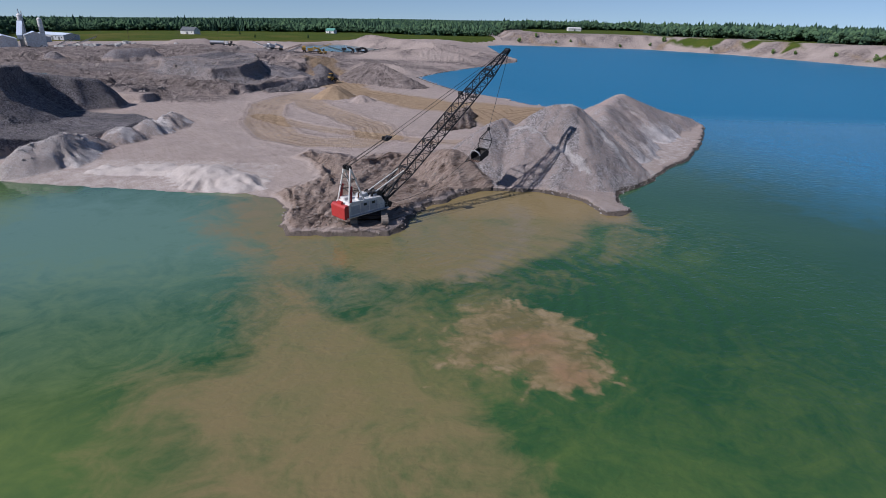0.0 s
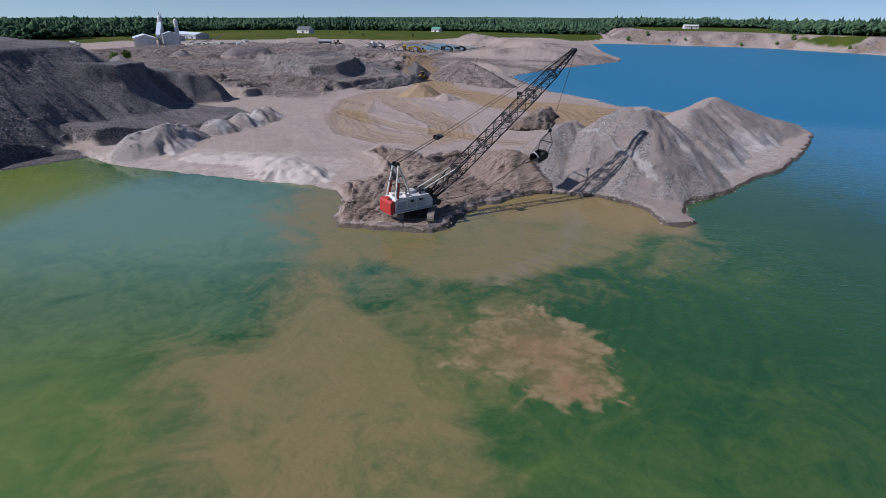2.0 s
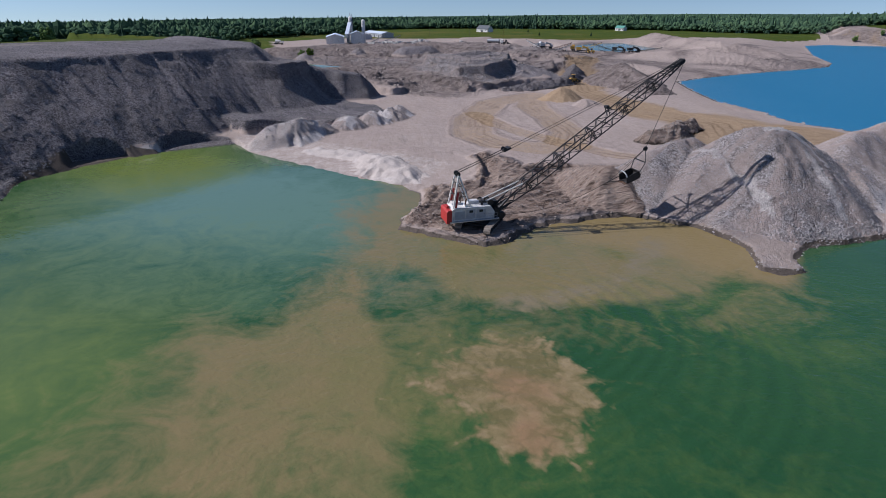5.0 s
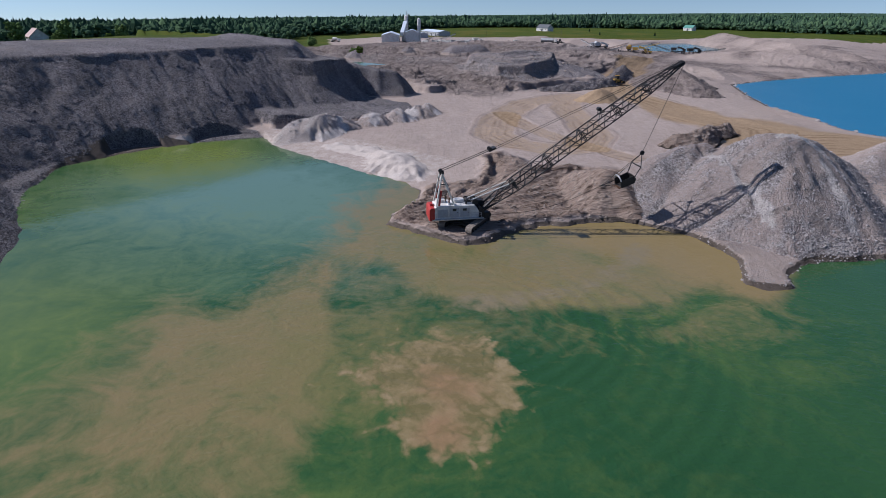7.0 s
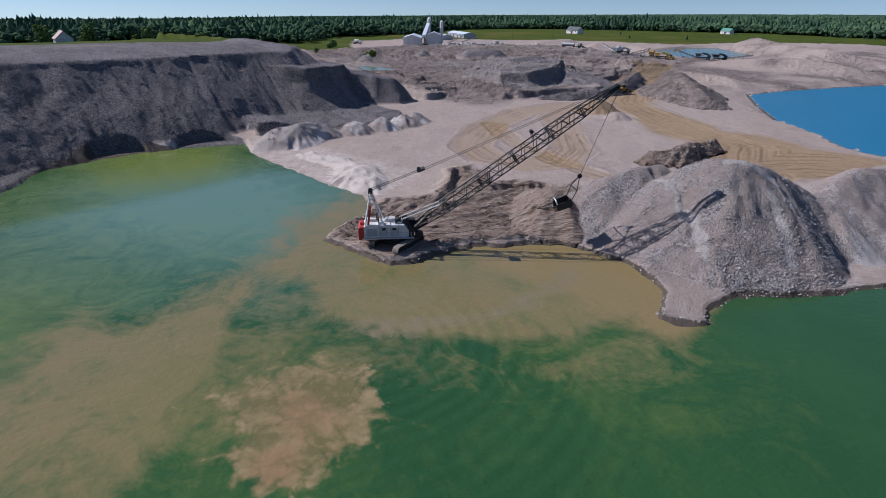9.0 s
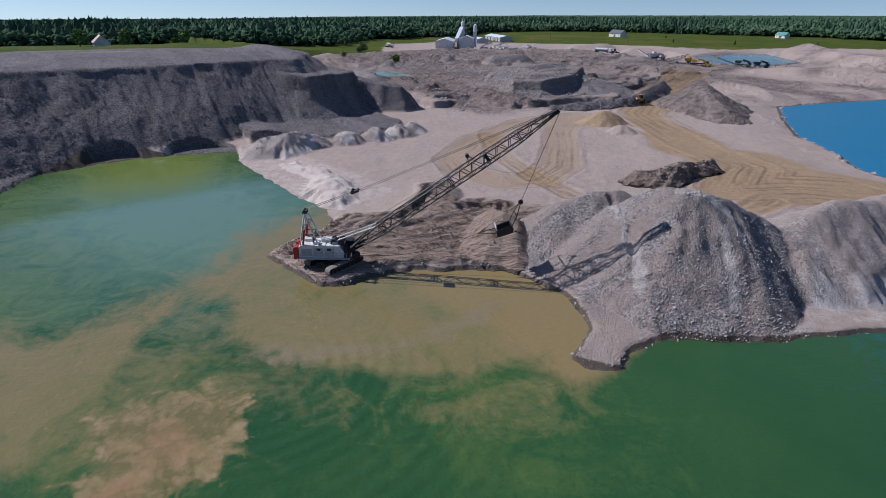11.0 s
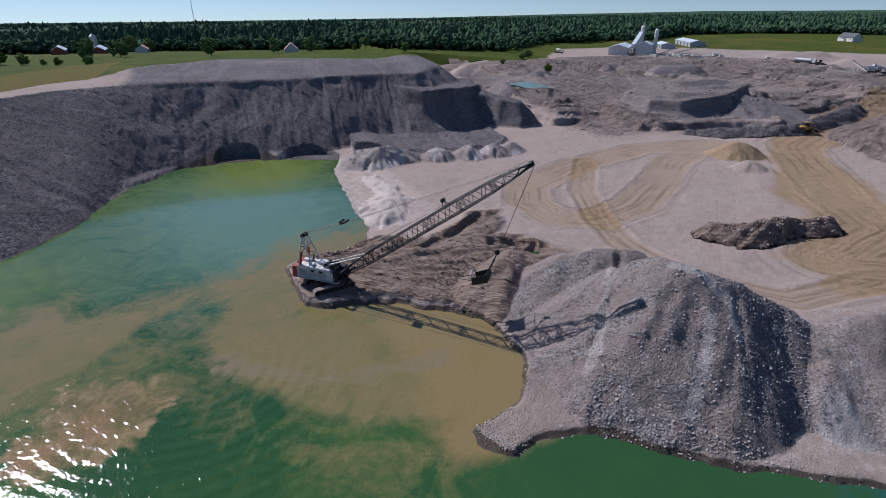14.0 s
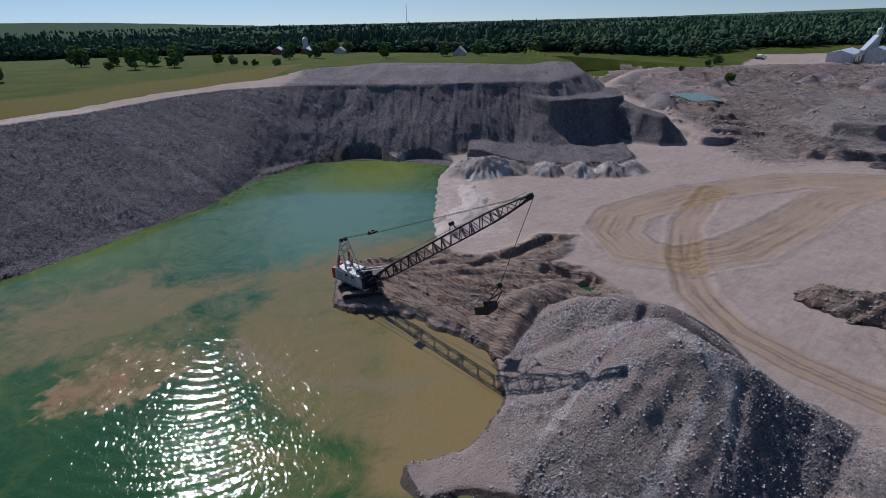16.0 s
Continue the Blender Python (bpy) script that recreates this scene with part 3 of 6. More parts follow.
    for line, wide, lanes in ((HAUL, 9.0, 4.2), (LOOP, 7.0, 3.4), (LANE, 4.2, 2.6)):
        dl, _ = from_line(x, y, [(a, b, 0) for a, b in line])
        dl = dl + 0.8 * fbm(x, y, 18, 3, 131)
        land = land - plainly * step(wide, wide * 0.6, dl) * (0.16 + 0.07 * np.sin(dl * lanes)) + plainly * 0.16 * step(wide + 1.6, wide + 0.6, dl) * step(wide - 0.6, wide + 0.2, dl)
    # where the tracks stand the pad is level
    level = step(6.8, 5.0, np.hypot(x + 13.2, y - 95))
    land = land * (1 - level) + level * (W + 1.2)
    return land, shore, dp2, dn, dr, heap, churn, streak


def height(x, y):
    return float(ground_z(np.array([x]), np.array([y]))[0][0])


def axis(lo, hi, cell, out_lo, out_hi, grow=1.04, grow_hi=None):
    mid = list(np.arange(lo, hi + cell, cell))
    a, c = [mid[0]], cell
    while a[-1] > out_lo:
        c *= grow
        a.append(a[-1] - c)
    b3, c = [mid[-1]], cell
    while b3[-1] < out_hi:
        c *= grow_hi or grow
        b3.append(b3[-1] + c)
    return np.array(a[:0:-1] + mid + b3[1:])


def mesh_from(name, co, faces, sides, material, smooth=True):
    """A mesh from arrays of corners and of faces that all have the same number of sides."""
    me = bpy.data.meshes.new(name)
    me.vertices.add(len(co))
    me.vertices.foreach_set("co", np.ascontiguousarray(co, np.float32).reshape(-1))
    me.loops.add(faces.size)
    me.loops.foreach_set("vertex_index", np.ascontiguousarray(faces, np.int32).reshape(-1))
    me.polygons.add(len(faces))
    me.polygons.foreach_set("loop_start", np.arange(0, faces.size, sides, dtype=np.int32))
    me.update(calc_edges=True)
    me.polygons.foreach_set("use_smooth", np.full(len(faces), smooth))
    me.materials.append(material)
    return me


def sheet(name, xs, ys, zfun, material, keep=None):
    """A grid of quads over xs, ys; zfun gives heights and float masks."""
    gx, gy = np.meshgrid(xs, ys)
    z, masks = zfun(gx, gy)
    nx, ny = len(xs), len(ys)
    co = np.stack([gx, gy, z], -1).reshape(-1, 3)
    i = (np.arange(ny - 1)[:, None] * nx + np.arange(nx - 1)[None]).reshape(-1)
    quads = np.stack([i, i + 1, i + 1 + nx, i + nx], -1)
    if keep is not None:
        quads = quads[keep(gx, gy).reshape(-1)[quads].all(axis=1)]
    me = mesh_from(name, co, quads, 4, material)
    for key, v in masks.items():
        at = me.attributes.new(key, "FLOAT", "POINT")
        at.data.foreach_set("value", np.ascontiguousarray(np.broadcast_to(v, gx.shape), np.float32).reshape(-1))
    return new(name, me)


def ground_sheet(x, y):
    z, shore, dp2, dn, dr, heap, churn, streak = ground_z(x, y)
    n1 = fbm(x, y, 20, 4, 50)
    fall = np.where(y < 70, fbm(x * 0.894 - y * 0.447 + 0.8 * n1, (x * 0.447 + y * 0.894) * 0.05, 5, 4, 53), fbm(y + 0.12 * x + 0.8 * n1, 0.10 * x, 5, 4, 54))
    soil = {"streak": np.where(heap == 0, np.clip(0.42 + 1.1 * fall, 0, 1), streak), "rut": np.zeros(np.shape(x))}
    inq = inside_by(x, y, QUARRY) + 5 * n1 * step(-5, 30, y) + 1.2 * fbm(x, y, 5, 3, 51)
    n2 = fbm(x, y, 45, 4, 52)
    bank_top = np.clip(step(60, 85, dr + 20 * n1) + 0.85 * step(0.0, 0.25, n2 + 0.5 * n1) * step(-20, 4, dr), 0, 1) * (x > 80) * step(300, 380, x - 0.1 * (y - 900))
    bank_top = np.clip(bank_top + (x > 80) * step(120, 170, dr + 25 * n1), 0, 1)
    soil["grass"] = np.clip(step(0.8, -0.8, inq) * ((x < 80) | (dr > 60)) + bank_top, 0, 1) * (heap == 0)
    strips = step(0.0, 0.2, np.sin(0.021 * (0.55 * x - 0.83 * y) + 1.1 * fbm(x, y, 300, 2, 78)))
    soil["hay"] = soil["grass"] * np.clip(0.25 * step(0.0, 0.4, n2) + 0.3 * strips * (x < -190) * (y < 160) + step(60, 30, -inq) * (x > -330) * (y < 40) * 0.7 + 0.3 * (y > 500) * step(900, 800, y) * step(-60, -160, x), 0, 1)
    talus = (dp2 <= 0) & (x < -20) & (y < 214) & (heap == 0) & ((shore > 0) | (z > W - 0.4))
    soil["blue"] = np.where(talus, np.maximum(step(2.6, 3.8, z), step(80, 74, y + 0.3 * (x + 120))), 0.0) * (1 - soil["grass"])
    soil["blue"] = np.where((dp2 > 0) & (heap == 0), (0.85 + 0.45 * n1) * (1 - soil["grass"]) * step(40, 60, y), soil["blue"])
    shelf = inside_by(x, y, TERRACE)
    soil["blue"] = soil["blue"] * (1 - 0.12 * step(0.0, 2.0, shelf) * step(8.0, 6.0, z))
    gravelly = np.isin(heap, (1, 2)) * 0.95 + np.isin(heap, (3, 4)) * 0.55 + np.isin(heap, (12,)) * 0.6 + np.isin(heap, (7, 8, 9, 10, 28)) * 0.5 + (heap == 18) * 0.5
    df = inside_by(x, y, FLAT_HEAP)
    spit = step(10, 20, x) * step(170, 150, y) * (heap == 0) * (shore > 0)
    dc, _ = from_line(x, y, [(15.5, 139.5, 0), (24, 131, 0), (30, 125, 0), (33, 121, 0)])
    dq, _ = from_line(x, y, [(29, 138.5, 0), (33, 141, 0), (37, 142.3, 0), (41, 140.5, 0)])
    ds, _ = from_line(x, y, [(37, 138.5, 0), (41, 134.6, 0), (44.5, 129.5, 0)])
    n3 = fbm(x, y, 4, 4, 55)
    p3 = np.isin(heap, (3, 4))
    apron = step(44, 47, x - 0.2 * n3) * step(200, 180, y) * (p3 | (heap == 0)) * step(7.5, 2.5, z + 2.2 * n3) * step(0.8, 2.5, shore)
    soil["pale"] = np.clip(0.65 * step(1.8, 0.3, dc + 1.0 * n3) + 0.7 * step(1.6, 0.4, dq + 0.8 * n3) * step(-1, 1, n1 + 1.5) + 0.6 * step(1.7, 0.4, ds + 0.9 * n3), 0, 1) * np.isin(heap, (1, 2)) + 0.4 * apron + p3 * (0.05 + 0.35 * streak)
    soil["pale"] = np.clip(soil["pale"] + np.isin(heap, (8, 9, 10, 28)) * (0.42 + 1.1 * n3) + (heap == 7) * (0.48 + 0.8 * n3) + (heap == 11) * (0.12 + 0.6 * n3), 0, 1)
    coarse = inside_by(x, y, COARSE) + 1.2 * n3
    yard = step(-84, -100, x) * step(215, 235, y) * (shore > 0) * (1 - soil["grass"]) * (heap == 0)
    gravelly = gravelly + yard * step(0.0, 0.3, fbm(x, y, 40, 4, 153)) * 0.5
    soil["blue"] = np.clip(soil["blue"] + 0.45 * step(-0.8, 0.8, coarse) * np.isin(heap, (1, 2)) + yard * 0.4 * step(0.0, 0.3, fbm(x, y, 26, 4, 157)) + 0.38 * step(-9, -3, df) * (heap == 0) + 0.6 * np.isin(heap, (12, 18, 19, 20, 25, 26)), 0, 1) * (1 - soil["grass"])
    soil["blue"] = np.clip(soil["blue"] + 0.42 * spit * step(10, 0, np.abs(x - 33) - 9) * (0.9 + 0.5 * n3), 0, 1)
    soil["gravel"] = np.clip(gravelly + 0.2 * spit + 0.75 * step(-20, 0, df) * (heap == 0), 0, 1)
    dh, _ = from_line(x, y, [(a, b, 0) for a, b in HAUL])
    dl, _ = from_line(x, y, [(a, b, 0) for a, b in LOOP])
    da, _ = from_line(x, y, [(a, b, 0) for a, b in LANE])
    floor_only = (heap == 0) * (y > 150) * (shore > 1)
    wobble = 1.5 * fbm(x, y, 25, 3, 154)
    for dd, wide, gap in ((dh, 16, 1.7), (dl, 6.5, 2.3), (da, 4.0, 2.6)):
        soil["rut"] = np.maximum(soil["rut"], floor_only * step(wide, wide - 1.5, dd) * step(0.55, 0.9, np.sin((dd + wobble) * gap)) * step(-0.25, 0.2, fbm(x, y, 14, 3, 155)))
    soil["rut"] = np.maximum(soil["rut"], 0.8 * floor_only * step(0.75, 0.25, np.abs(dl + wobble - 7.0)))
    tan = 0.85 * step(20, 5, dh + 9 * n1) + 0.52 * step(7.5, 5.5, dl + wobble) + 0.50 * step(4.6, 3.4, da)
    soil["tan"] = np.clip((heap == 14) * 1.0 + tan * floor_only + 0.35 * step(-30, 10, x) * step(190, 210, y) * step(330, 290, y) * (heap == 0) * (shore > 0) + 0.15 * (heap == 13) + 0.55 * (x > 90) * (y > 300) * step(-0.2, 0.4, n1) * step(60, 20, dr), 0, 1)
    soil["rough"] = np.clip(0.9 * yard * step(560, 500, y) * (0.75 + 0.5 * n2) * (x > -340) + 0.75 * (heap == 13) + 0.8 * np.isin(heap, (6, 18, 23)) + 0.6 * step(-24, -8, df) * (heap == 0) + 0.55 * np.isin(heap, (16, 17, 24)) * (0.7 + n1) + 0.6 * (x > -100) * (x < 90) * step(285, 330, y) * step(900, 700, y) * (heap == 0) * (0.7 + 1.2 * n1) + 0.7 * (x > 90) * (y > 300) * step(-40, -10, dr) * (0.8 + n1), 0, 1) * (1 - soil["grass"])
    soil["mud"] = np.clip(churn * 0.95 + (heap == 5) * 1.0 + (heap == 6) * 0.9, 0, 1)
    beachy = step(-34, -42, x) * step(-122, -108, x) * step(137, 129, y)
    soil["sand"] = np.clip(0.45 * beachy + (heap == 11) * 0.95 + 0.35 * np.isin(heap, (3, 4)) * step(7, 3, z) + np.isin(heap, (7, 8, 9, 10, 28)) * 0.4 + 0.9 * step(6.0, 3.5, np.hypot((x + 116), (y - 97) / 1.3) + 2 * n1), 0, 1) * (shore > 0) * (1 - soil["blue"])
    soil["wet"] = step(0.8, 0.3, shore) * (1 - 0.65 * beachy) * (x < 130) * step(232, 220, y) + 0.8 * step(3.5, 1.0, shore) * (shore > 0) * (y > 232) * step(620, 560, y) * (x < 90)
    # hollows get the dark gravel colour in place of their deep shade
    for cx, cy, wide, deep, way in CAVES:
        hollow_shade = step(deep + 3.5, deep + 2.0, np.hypot(x - cx, y - cy)) * step(0.0, 0.6, shore)
        soil["blue"], soil["wet"] = np.maximum(soil["blue"], hollow_shade), soil["wet"] * (1 - hollow_shade)
    return z, soil


def graded(lo, mid_lo, mid_hi, hi, cell, fine):
    return list(np.arange(lo, mid_lo, cell)) + list(np.arange(mid_lo, mid_hi, fine)) + list(np.arange(mid_hi, hi, cell))


def spread_out(mid, cell, out_lo, out_hi, grow, grow_hi):
    """Carries a row of numbers outwards by growing steps."""
    outer = axis(mid[0], mid[0], cell, out_lo, mid[0] + cell, grow)
    upper = axis(mid[-1], mid[-1], cell, mid[-1] - cell, out_hi, grow_hi)
    return np.array([v for v in outer if v < mid[0] - 0.3 * cell] + list(mid) + [v for v in upper if v > mid[-1] + 0.3 * cell])


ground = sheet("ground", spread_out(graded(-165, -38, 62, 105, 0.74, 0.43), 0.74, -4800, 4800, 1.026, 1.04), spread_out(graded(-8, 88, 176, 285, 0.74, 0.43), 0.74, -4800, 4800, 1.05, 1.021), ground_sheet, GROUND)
tagged(ground, "grey gravel quarry ground with pale sand, green field and plateau", "ground", kind="structure")


SILT_BAND = [(-46, 112), (-41, 88), (-31, 78.5), (-26, 70), (-24.5, 62), (-23, 52), (-25, 47), (-31, 45), (-29, 39), (-26, 32), (-26, 20), (-20, -20), (16, -20), (12, 14), (9.5, 30), (8.8, 34), (6.5, 38), (4, 41.6), (-1, 44.5), (-4, 49), (-6, 53), (-9.7, 55), (-15, 60.7), (-19.5, 69), (-15, 74), (-9, 71), (-4, 69), (2, 74), (10, 76.5), (18, 80), (25, 90), (30, 100), (36, 125), (-20, 125)]
PLUME = [(14, 45.4), (17, 47.3), (19.6, 52), (18.9, 58), (16, 62.5), (12, 64.8), (7, 66), (3, 64.5), (-0.5, 60.5), (-2.5, 55), (0, 50), (4, 48.5), (7.5, 50), (10, 46)]


def water_sheet(x, y):
    m = {}
    n1, n2, n3 = fbm(x, y, 22, 5, 140), fbm(x, y, 60, 4, 141), fbm(x, y, 8, 5, 142)
    m["blue"] = 0.85 * step(30, 130, (x - 22) + 0.45 * (y - 110) + 12 * n1) + step(215, 250, y)
    m["teal"] = 0.95 * step(52, 10, np.hypot((x + 68) / 1.6, (y - 84)) + 8 * n1)
    m["lime"] = 0.9 * step(36, 6, np.hypot((x + 110) / 1.2, y - 94) + 5 * n1) + 0.2 * step(26, 4, np.hypot(x + 40, y - 28)) + 0.3 * step(0, 25, x) * step(80, 20, x) * step(60, 90, y) * step(112, 96, y) + 0.30 * step(85, 30, y + 6 * n2) + 0.12 * step(-18, -40, x + 5 * n1) * step(90, 70, y)
    d4, _ = from_line(x, y, [(-10, 70, 0), (8, 78, 0), (24, 84, 0), (34, 92, 0)])
    sx, sy = x + 3.0 * n1 + 1.2 * n3, y + 3.0 * fbm(x, y, 22, 5, 143) + 1.2 * fbm(x, y, 8, 5, 144)
    band = inside_by(sx, sy, SILT_BAND)
    m["silt"] = np.clip(0.5 + band / (5.0 + 14 * step(-12, -30, x) + 7 * step(45, 25, y)), 0, 0.92) * (0.42 + 0.58 * step(8, 50, y)) + 0.42 * step(14, 2, d4 + 5 * n3) * step(0, 6, -band)
    m["silt"] = np.maximum(m["silt"], 0.40 * step(1.5, 0.5, np.hypot((x + 2) / 22, (y - 62) / 20) + 0.4 * n3))
    m["bay"] = 0.95 * step(-2, 9, y - 97 + 0.05 * x + 3 * n1) * step(-14, 0, x) * step(41, 35, x) * step(128, 122, y)
    cloud = inside_by(x + 0.8 * n3, y + 0.8 * n1, PLUME)
    m["plume"] = np.clip(0.48 + cloud / (7.0 + 9.0 * step(8, -2, x)), 0, 1) * (0.55 + 0.45 * step(-3, 9, x + 0.4 * (60 - y)))
    m["haze"] = np.clip(0.72 * step(2.0, 0.4, np.hypot((x - 1) / 13, (y - 54) / 11) + 0.4 * n3), 0, 1)
    dt, _ = from_line(x, y, [(2.5, 72.5, 0), (8, 78, 0), (12.5, 85, 0), (15.5, 95, 0), (15.5, 107, 0)])
    m["trail"] = 0.62 * step(5.0, 0.6, dt + 1.2 * n3)
    m["core"] = 0.80 * np.maximum(step(1.3, 0.2, np.hypot((x - 10.5) / 6.5, (y - 56) / 6) + 0.4 * n3), step(1.3, 0.2, np.hypot((x - 14.5) / 3.2, (y - 49.5) / 3.6) + 0.4 * n3))
    m["ripple"] = step(30, 14, np.hypot(x - 20, y - 66)) * np.clip(0.8 + 0.6 * n1, 0, 1.2)
    m["chop"] = 0.13 + 0.40 * step(110, 170, y + 0.3 * x) + 0.62 * step(64, 36, np.hypot(x - 16, y - 66)) * (0.9 + 0.4 * n1)
    return np.full(np.shape(x), W), m


water = sheet("water", axis(-60, 62, 0.8, -150, 700), axis(-8, 125, 0.8, -320, 1000), water_sheet, WATER)
tagged(water, "turquoise and green quarry lake with brown silt clouds", "water", kind="structure")


def pond_sheet(name, pond, label, blue, lime):
    px, py, rx, ry, level = pond
    ob = sheet(name, np.linspace(px - 1.25 * rx, px + 1.25 * rx, 12), np.linspace(py - 1.25 * ry, py + 1.25 * ry, 12),
               lambda x, y: (np.full(np.shape(x), level), {"blue": blue, "lime": lime, "teal": 0.8 - 0.8 * blue, "silt": 0.1, "bay": 0.0, "plume": 0.0, "haze": 0.0, "core": 0.0, "ripple": 0.0, "chop": 0.4}), WATER)
    return tagged(ob, label, "pond", kind="structure")


pond_sheet("pond_1", FAR_POND, "pale blue settling pond behind the crushing plant", 0.5, 0.0)
pond_sheet("pond_2", GREEN_POND, "small green settling pond on the upper bench", 0.1, 0.4)


# ---- helpers for things ----
def part(name, bm, material, parent, label="", smooth=False):
    me = bpy.data.meshes.new(name)
    bm.to_mesh(me)
    bm.free()
    me.materials.append(material)
    if smooth:
        me.polygons.foreach_set("use_smooth", np.ones(len(me.polygons), bool))
    ob = new(name, me)
    ob.parent = parent
    return tagged(ob, label)


def thing(name, m, label, category, group=""):
    ob = new(name)
    ob.empty_display_size = 0.5
    ob.matrix_world = m
    return tagged(ob, label, category, group)


def box(bm, size, at, turn=None, bevel=0.0):
    """Adds a box of that size centred at a place, or moved by a matrix."""
    m = turn if turn is not None else Matrix.Identity(4)
    got = bmesh.ops.create_cube(bm, size=1.0, matrix=m @ Matrix.Translation(at) @ Matrix.Diagonal((*size, 1)))
    if bevel:
        edges = {e for v in got["verts"] for e in v.link_edges}
        bmesh.ops.bevel(bm, geom=list(edges), offset=bevel, segments=2, affect="EDGES", profile=0.5)
    return bm


def tube(bm, a, b, r, sides=6, r2=None):
    a, b = Vector(a), Vector(b)
    d = b - a
    m = Matrix.Translation((a + b) / 2) @ d.to_track_quat("Z", "Y").to_matrix().to_4x4()
    bmesh.ops.create_cone(bm, cap_ends=True, segments=sides, radius1=r, radius2=r if r2 is None else r2, depth=d.length, matrix=m)
    return bm


def prism(bm, outline, y0, y1, turn=None):
    """Adds a solid whose outline lies in x, z, from y0 to y1."""
    m = turn if turn is not None else Matrix.Identity(4)
    a = [bm.verts.new(m @ Vector((x, y0, z))) for x, z in outline]
    b = [bm.verts.new(m @ Vector((x, y1, z))) for x, z in outline]
    bm.faces.new(a)
    bm.faces.new(b[::-1])
    for i in range(len(a)):
        j = (i + 1) % len(a)
        bm.faces.new((a[i], b[i], b[j], a[j]))
    bmesh.ops.recalc_face_normals(bm, faces=bm.faces)
    return bm


def B():
    return bmesh.new()


# ---- paints and metals ----
WHITE = plain("white_paint", (0.72, 0.72, 0.70), 0.45, 0, 0.3, 0.8, (0.42, 0.38, 0.33))
GREY_PANEL = plain("grey_panel", (0.42, 0.43, 0.45), 0.5, 0, 0.3)
RED = plain("red_paint", (0.42, 0.035, 0.03), 0.5, 0, 0.35)
BLACK = plain("black_steel", (0.022, 0.022, 0.024), 0.55, 0.3, 0.4)
DARK = plain("greasy_steel", (0.045, 0.042, 0.04), 0.6, 0.4, 0.5)
RUST = plain("rusty_steel", (0.16, 0.085, 0.05), 0.8, 0.3, 0.5)
TRACK = plain("muddy_track_steel", (0.26, 0.22, 0.185), 0.85, 0.0, 0.45)
YELLOW = plain("yellow_machine_paint", (0.50, 0.30, 0.05), 0.55, 0, 0.4)
RUBBER = plain("tyre_rubber", (0.03, 0.03, 0.03), 0.85, 0, 0.3)
ROPE = plain("wire_rope", (0.06, 0.055, 0.05), 0.5, 0.6, 0.3)
CONCRETE = plain("pale_concrete", (0.52, 0.50, 0.47), 0.9, 0, 0.25, 0.3)
ROOF_PALE = plain("pale_blue_metal_roof", (0.60, 0.66, 0.74), 0.4, 0.0, 0.15, 0.2)
ROOF_DARK = plain("dark_shingle_roof", (0.10, 0.11, 0.12), 0.85, 0, 0.3, 0.5)
ROOF_PINK = plain("weathered_red_roof", (0.42, 0.30, 0.26), 0.8, 0, 0.25, 0.5)
ROOF_GREEN = plain("green_metal_roof", (0.10, 0.28, 0.22), 0.5, 0, 0.2, 0.5)
BARN_RED = plain("barn_red_board", (0.30, 0.07, 0.05), 0.8, 0, 0.3, 0.5)
STEEL_GREY = plain("galvanised_steel", (0.45, 0.46, 0.47), 0.45, 0.5, 0.25, 0.6)


def make_glass():
    m, nt, b = shader("window_glass", 0.05)
    b.inputs["Base Color"].default_value = (0.02, 0.03, 0.035, 1)
    return m


GLASS = make_glass()


def make_leaf(name, dark, mid, light, size):
    m, nt, b = shader(name, 1.0)
    b.inputs["Specular IOR Level"].default_value = 0.02
    geo = nt.nodes.new("ShaderNodeNewGeometry")
    f = calc(nt, "ADD", calc(nt, "MULTIPLY", tex_noise(nt, size, 4, 0.7), 0.55), calc(nt, "MULTIPLY", geo.outputs["Random Per Island"], 0.45))
    nt.links.new(ramp(nt, f, (0.25, dark), (0.5, mid), (0.8, light)), b.inputs["Base Color"])
    bump(nt, b, tex_noise(nt, size * 2, 4, 0.75), 0.6, 0.5)
    return m


# the three woodland leaves are lifted and blued: distance haze put into their colour
LEAF = make_leaf("hazy_broad_leaf", (0.034, 0.064, 0.040), (0.056, 0.100, 0.054), (0.092, 0.145, 0.070), 0.35)
CANOPY = make_leaf("hazy_canopy_leaf", (0.026, 0.050, 0.032), (0.042, 0.076, 0.046), (0.064, 0.104, 0.058), 0.22)
NEEDLE = make_leaf("hazy_conifer_needle", (0.024, 0.048, 0.033), (0.038, 0.072, 0.046), (0.062, 0.102, 0.060), 0.5)
SHRUB = make_leaf("light_shrub_leaf", (0.04, 0.07, 0.014), (0.085, 0.13, 0.026), (0.15, 0.19, 0.04), 1.4)
CROWN_LEAF = make_leaf("tree_leaf", (0.06, 0.095, 0.035), (0.115, 0.175, 0.055), (0.18, 0.24, 0.08), 0.5)
BARK = plain("bark", (0.10, 0.075, 0.055), 0.95, 0, 0.4, 2.0)


# ---- the walking-boom machine at the water's edge ----
BASE = Vector((-13.8, 94.3, W + 1.2))
BOOM_AZ = 47.0
dragline = thing("dragline", Matrix.Translation(BASE), "white crawler dragline with red counterweight and black lattice boom, on mud", "dragline")
T_UP = pose(0, 0, 0, 0, 0, BOOM_AZ)
T_LOW = pose(0, 0, 0, 0, 0, 98)


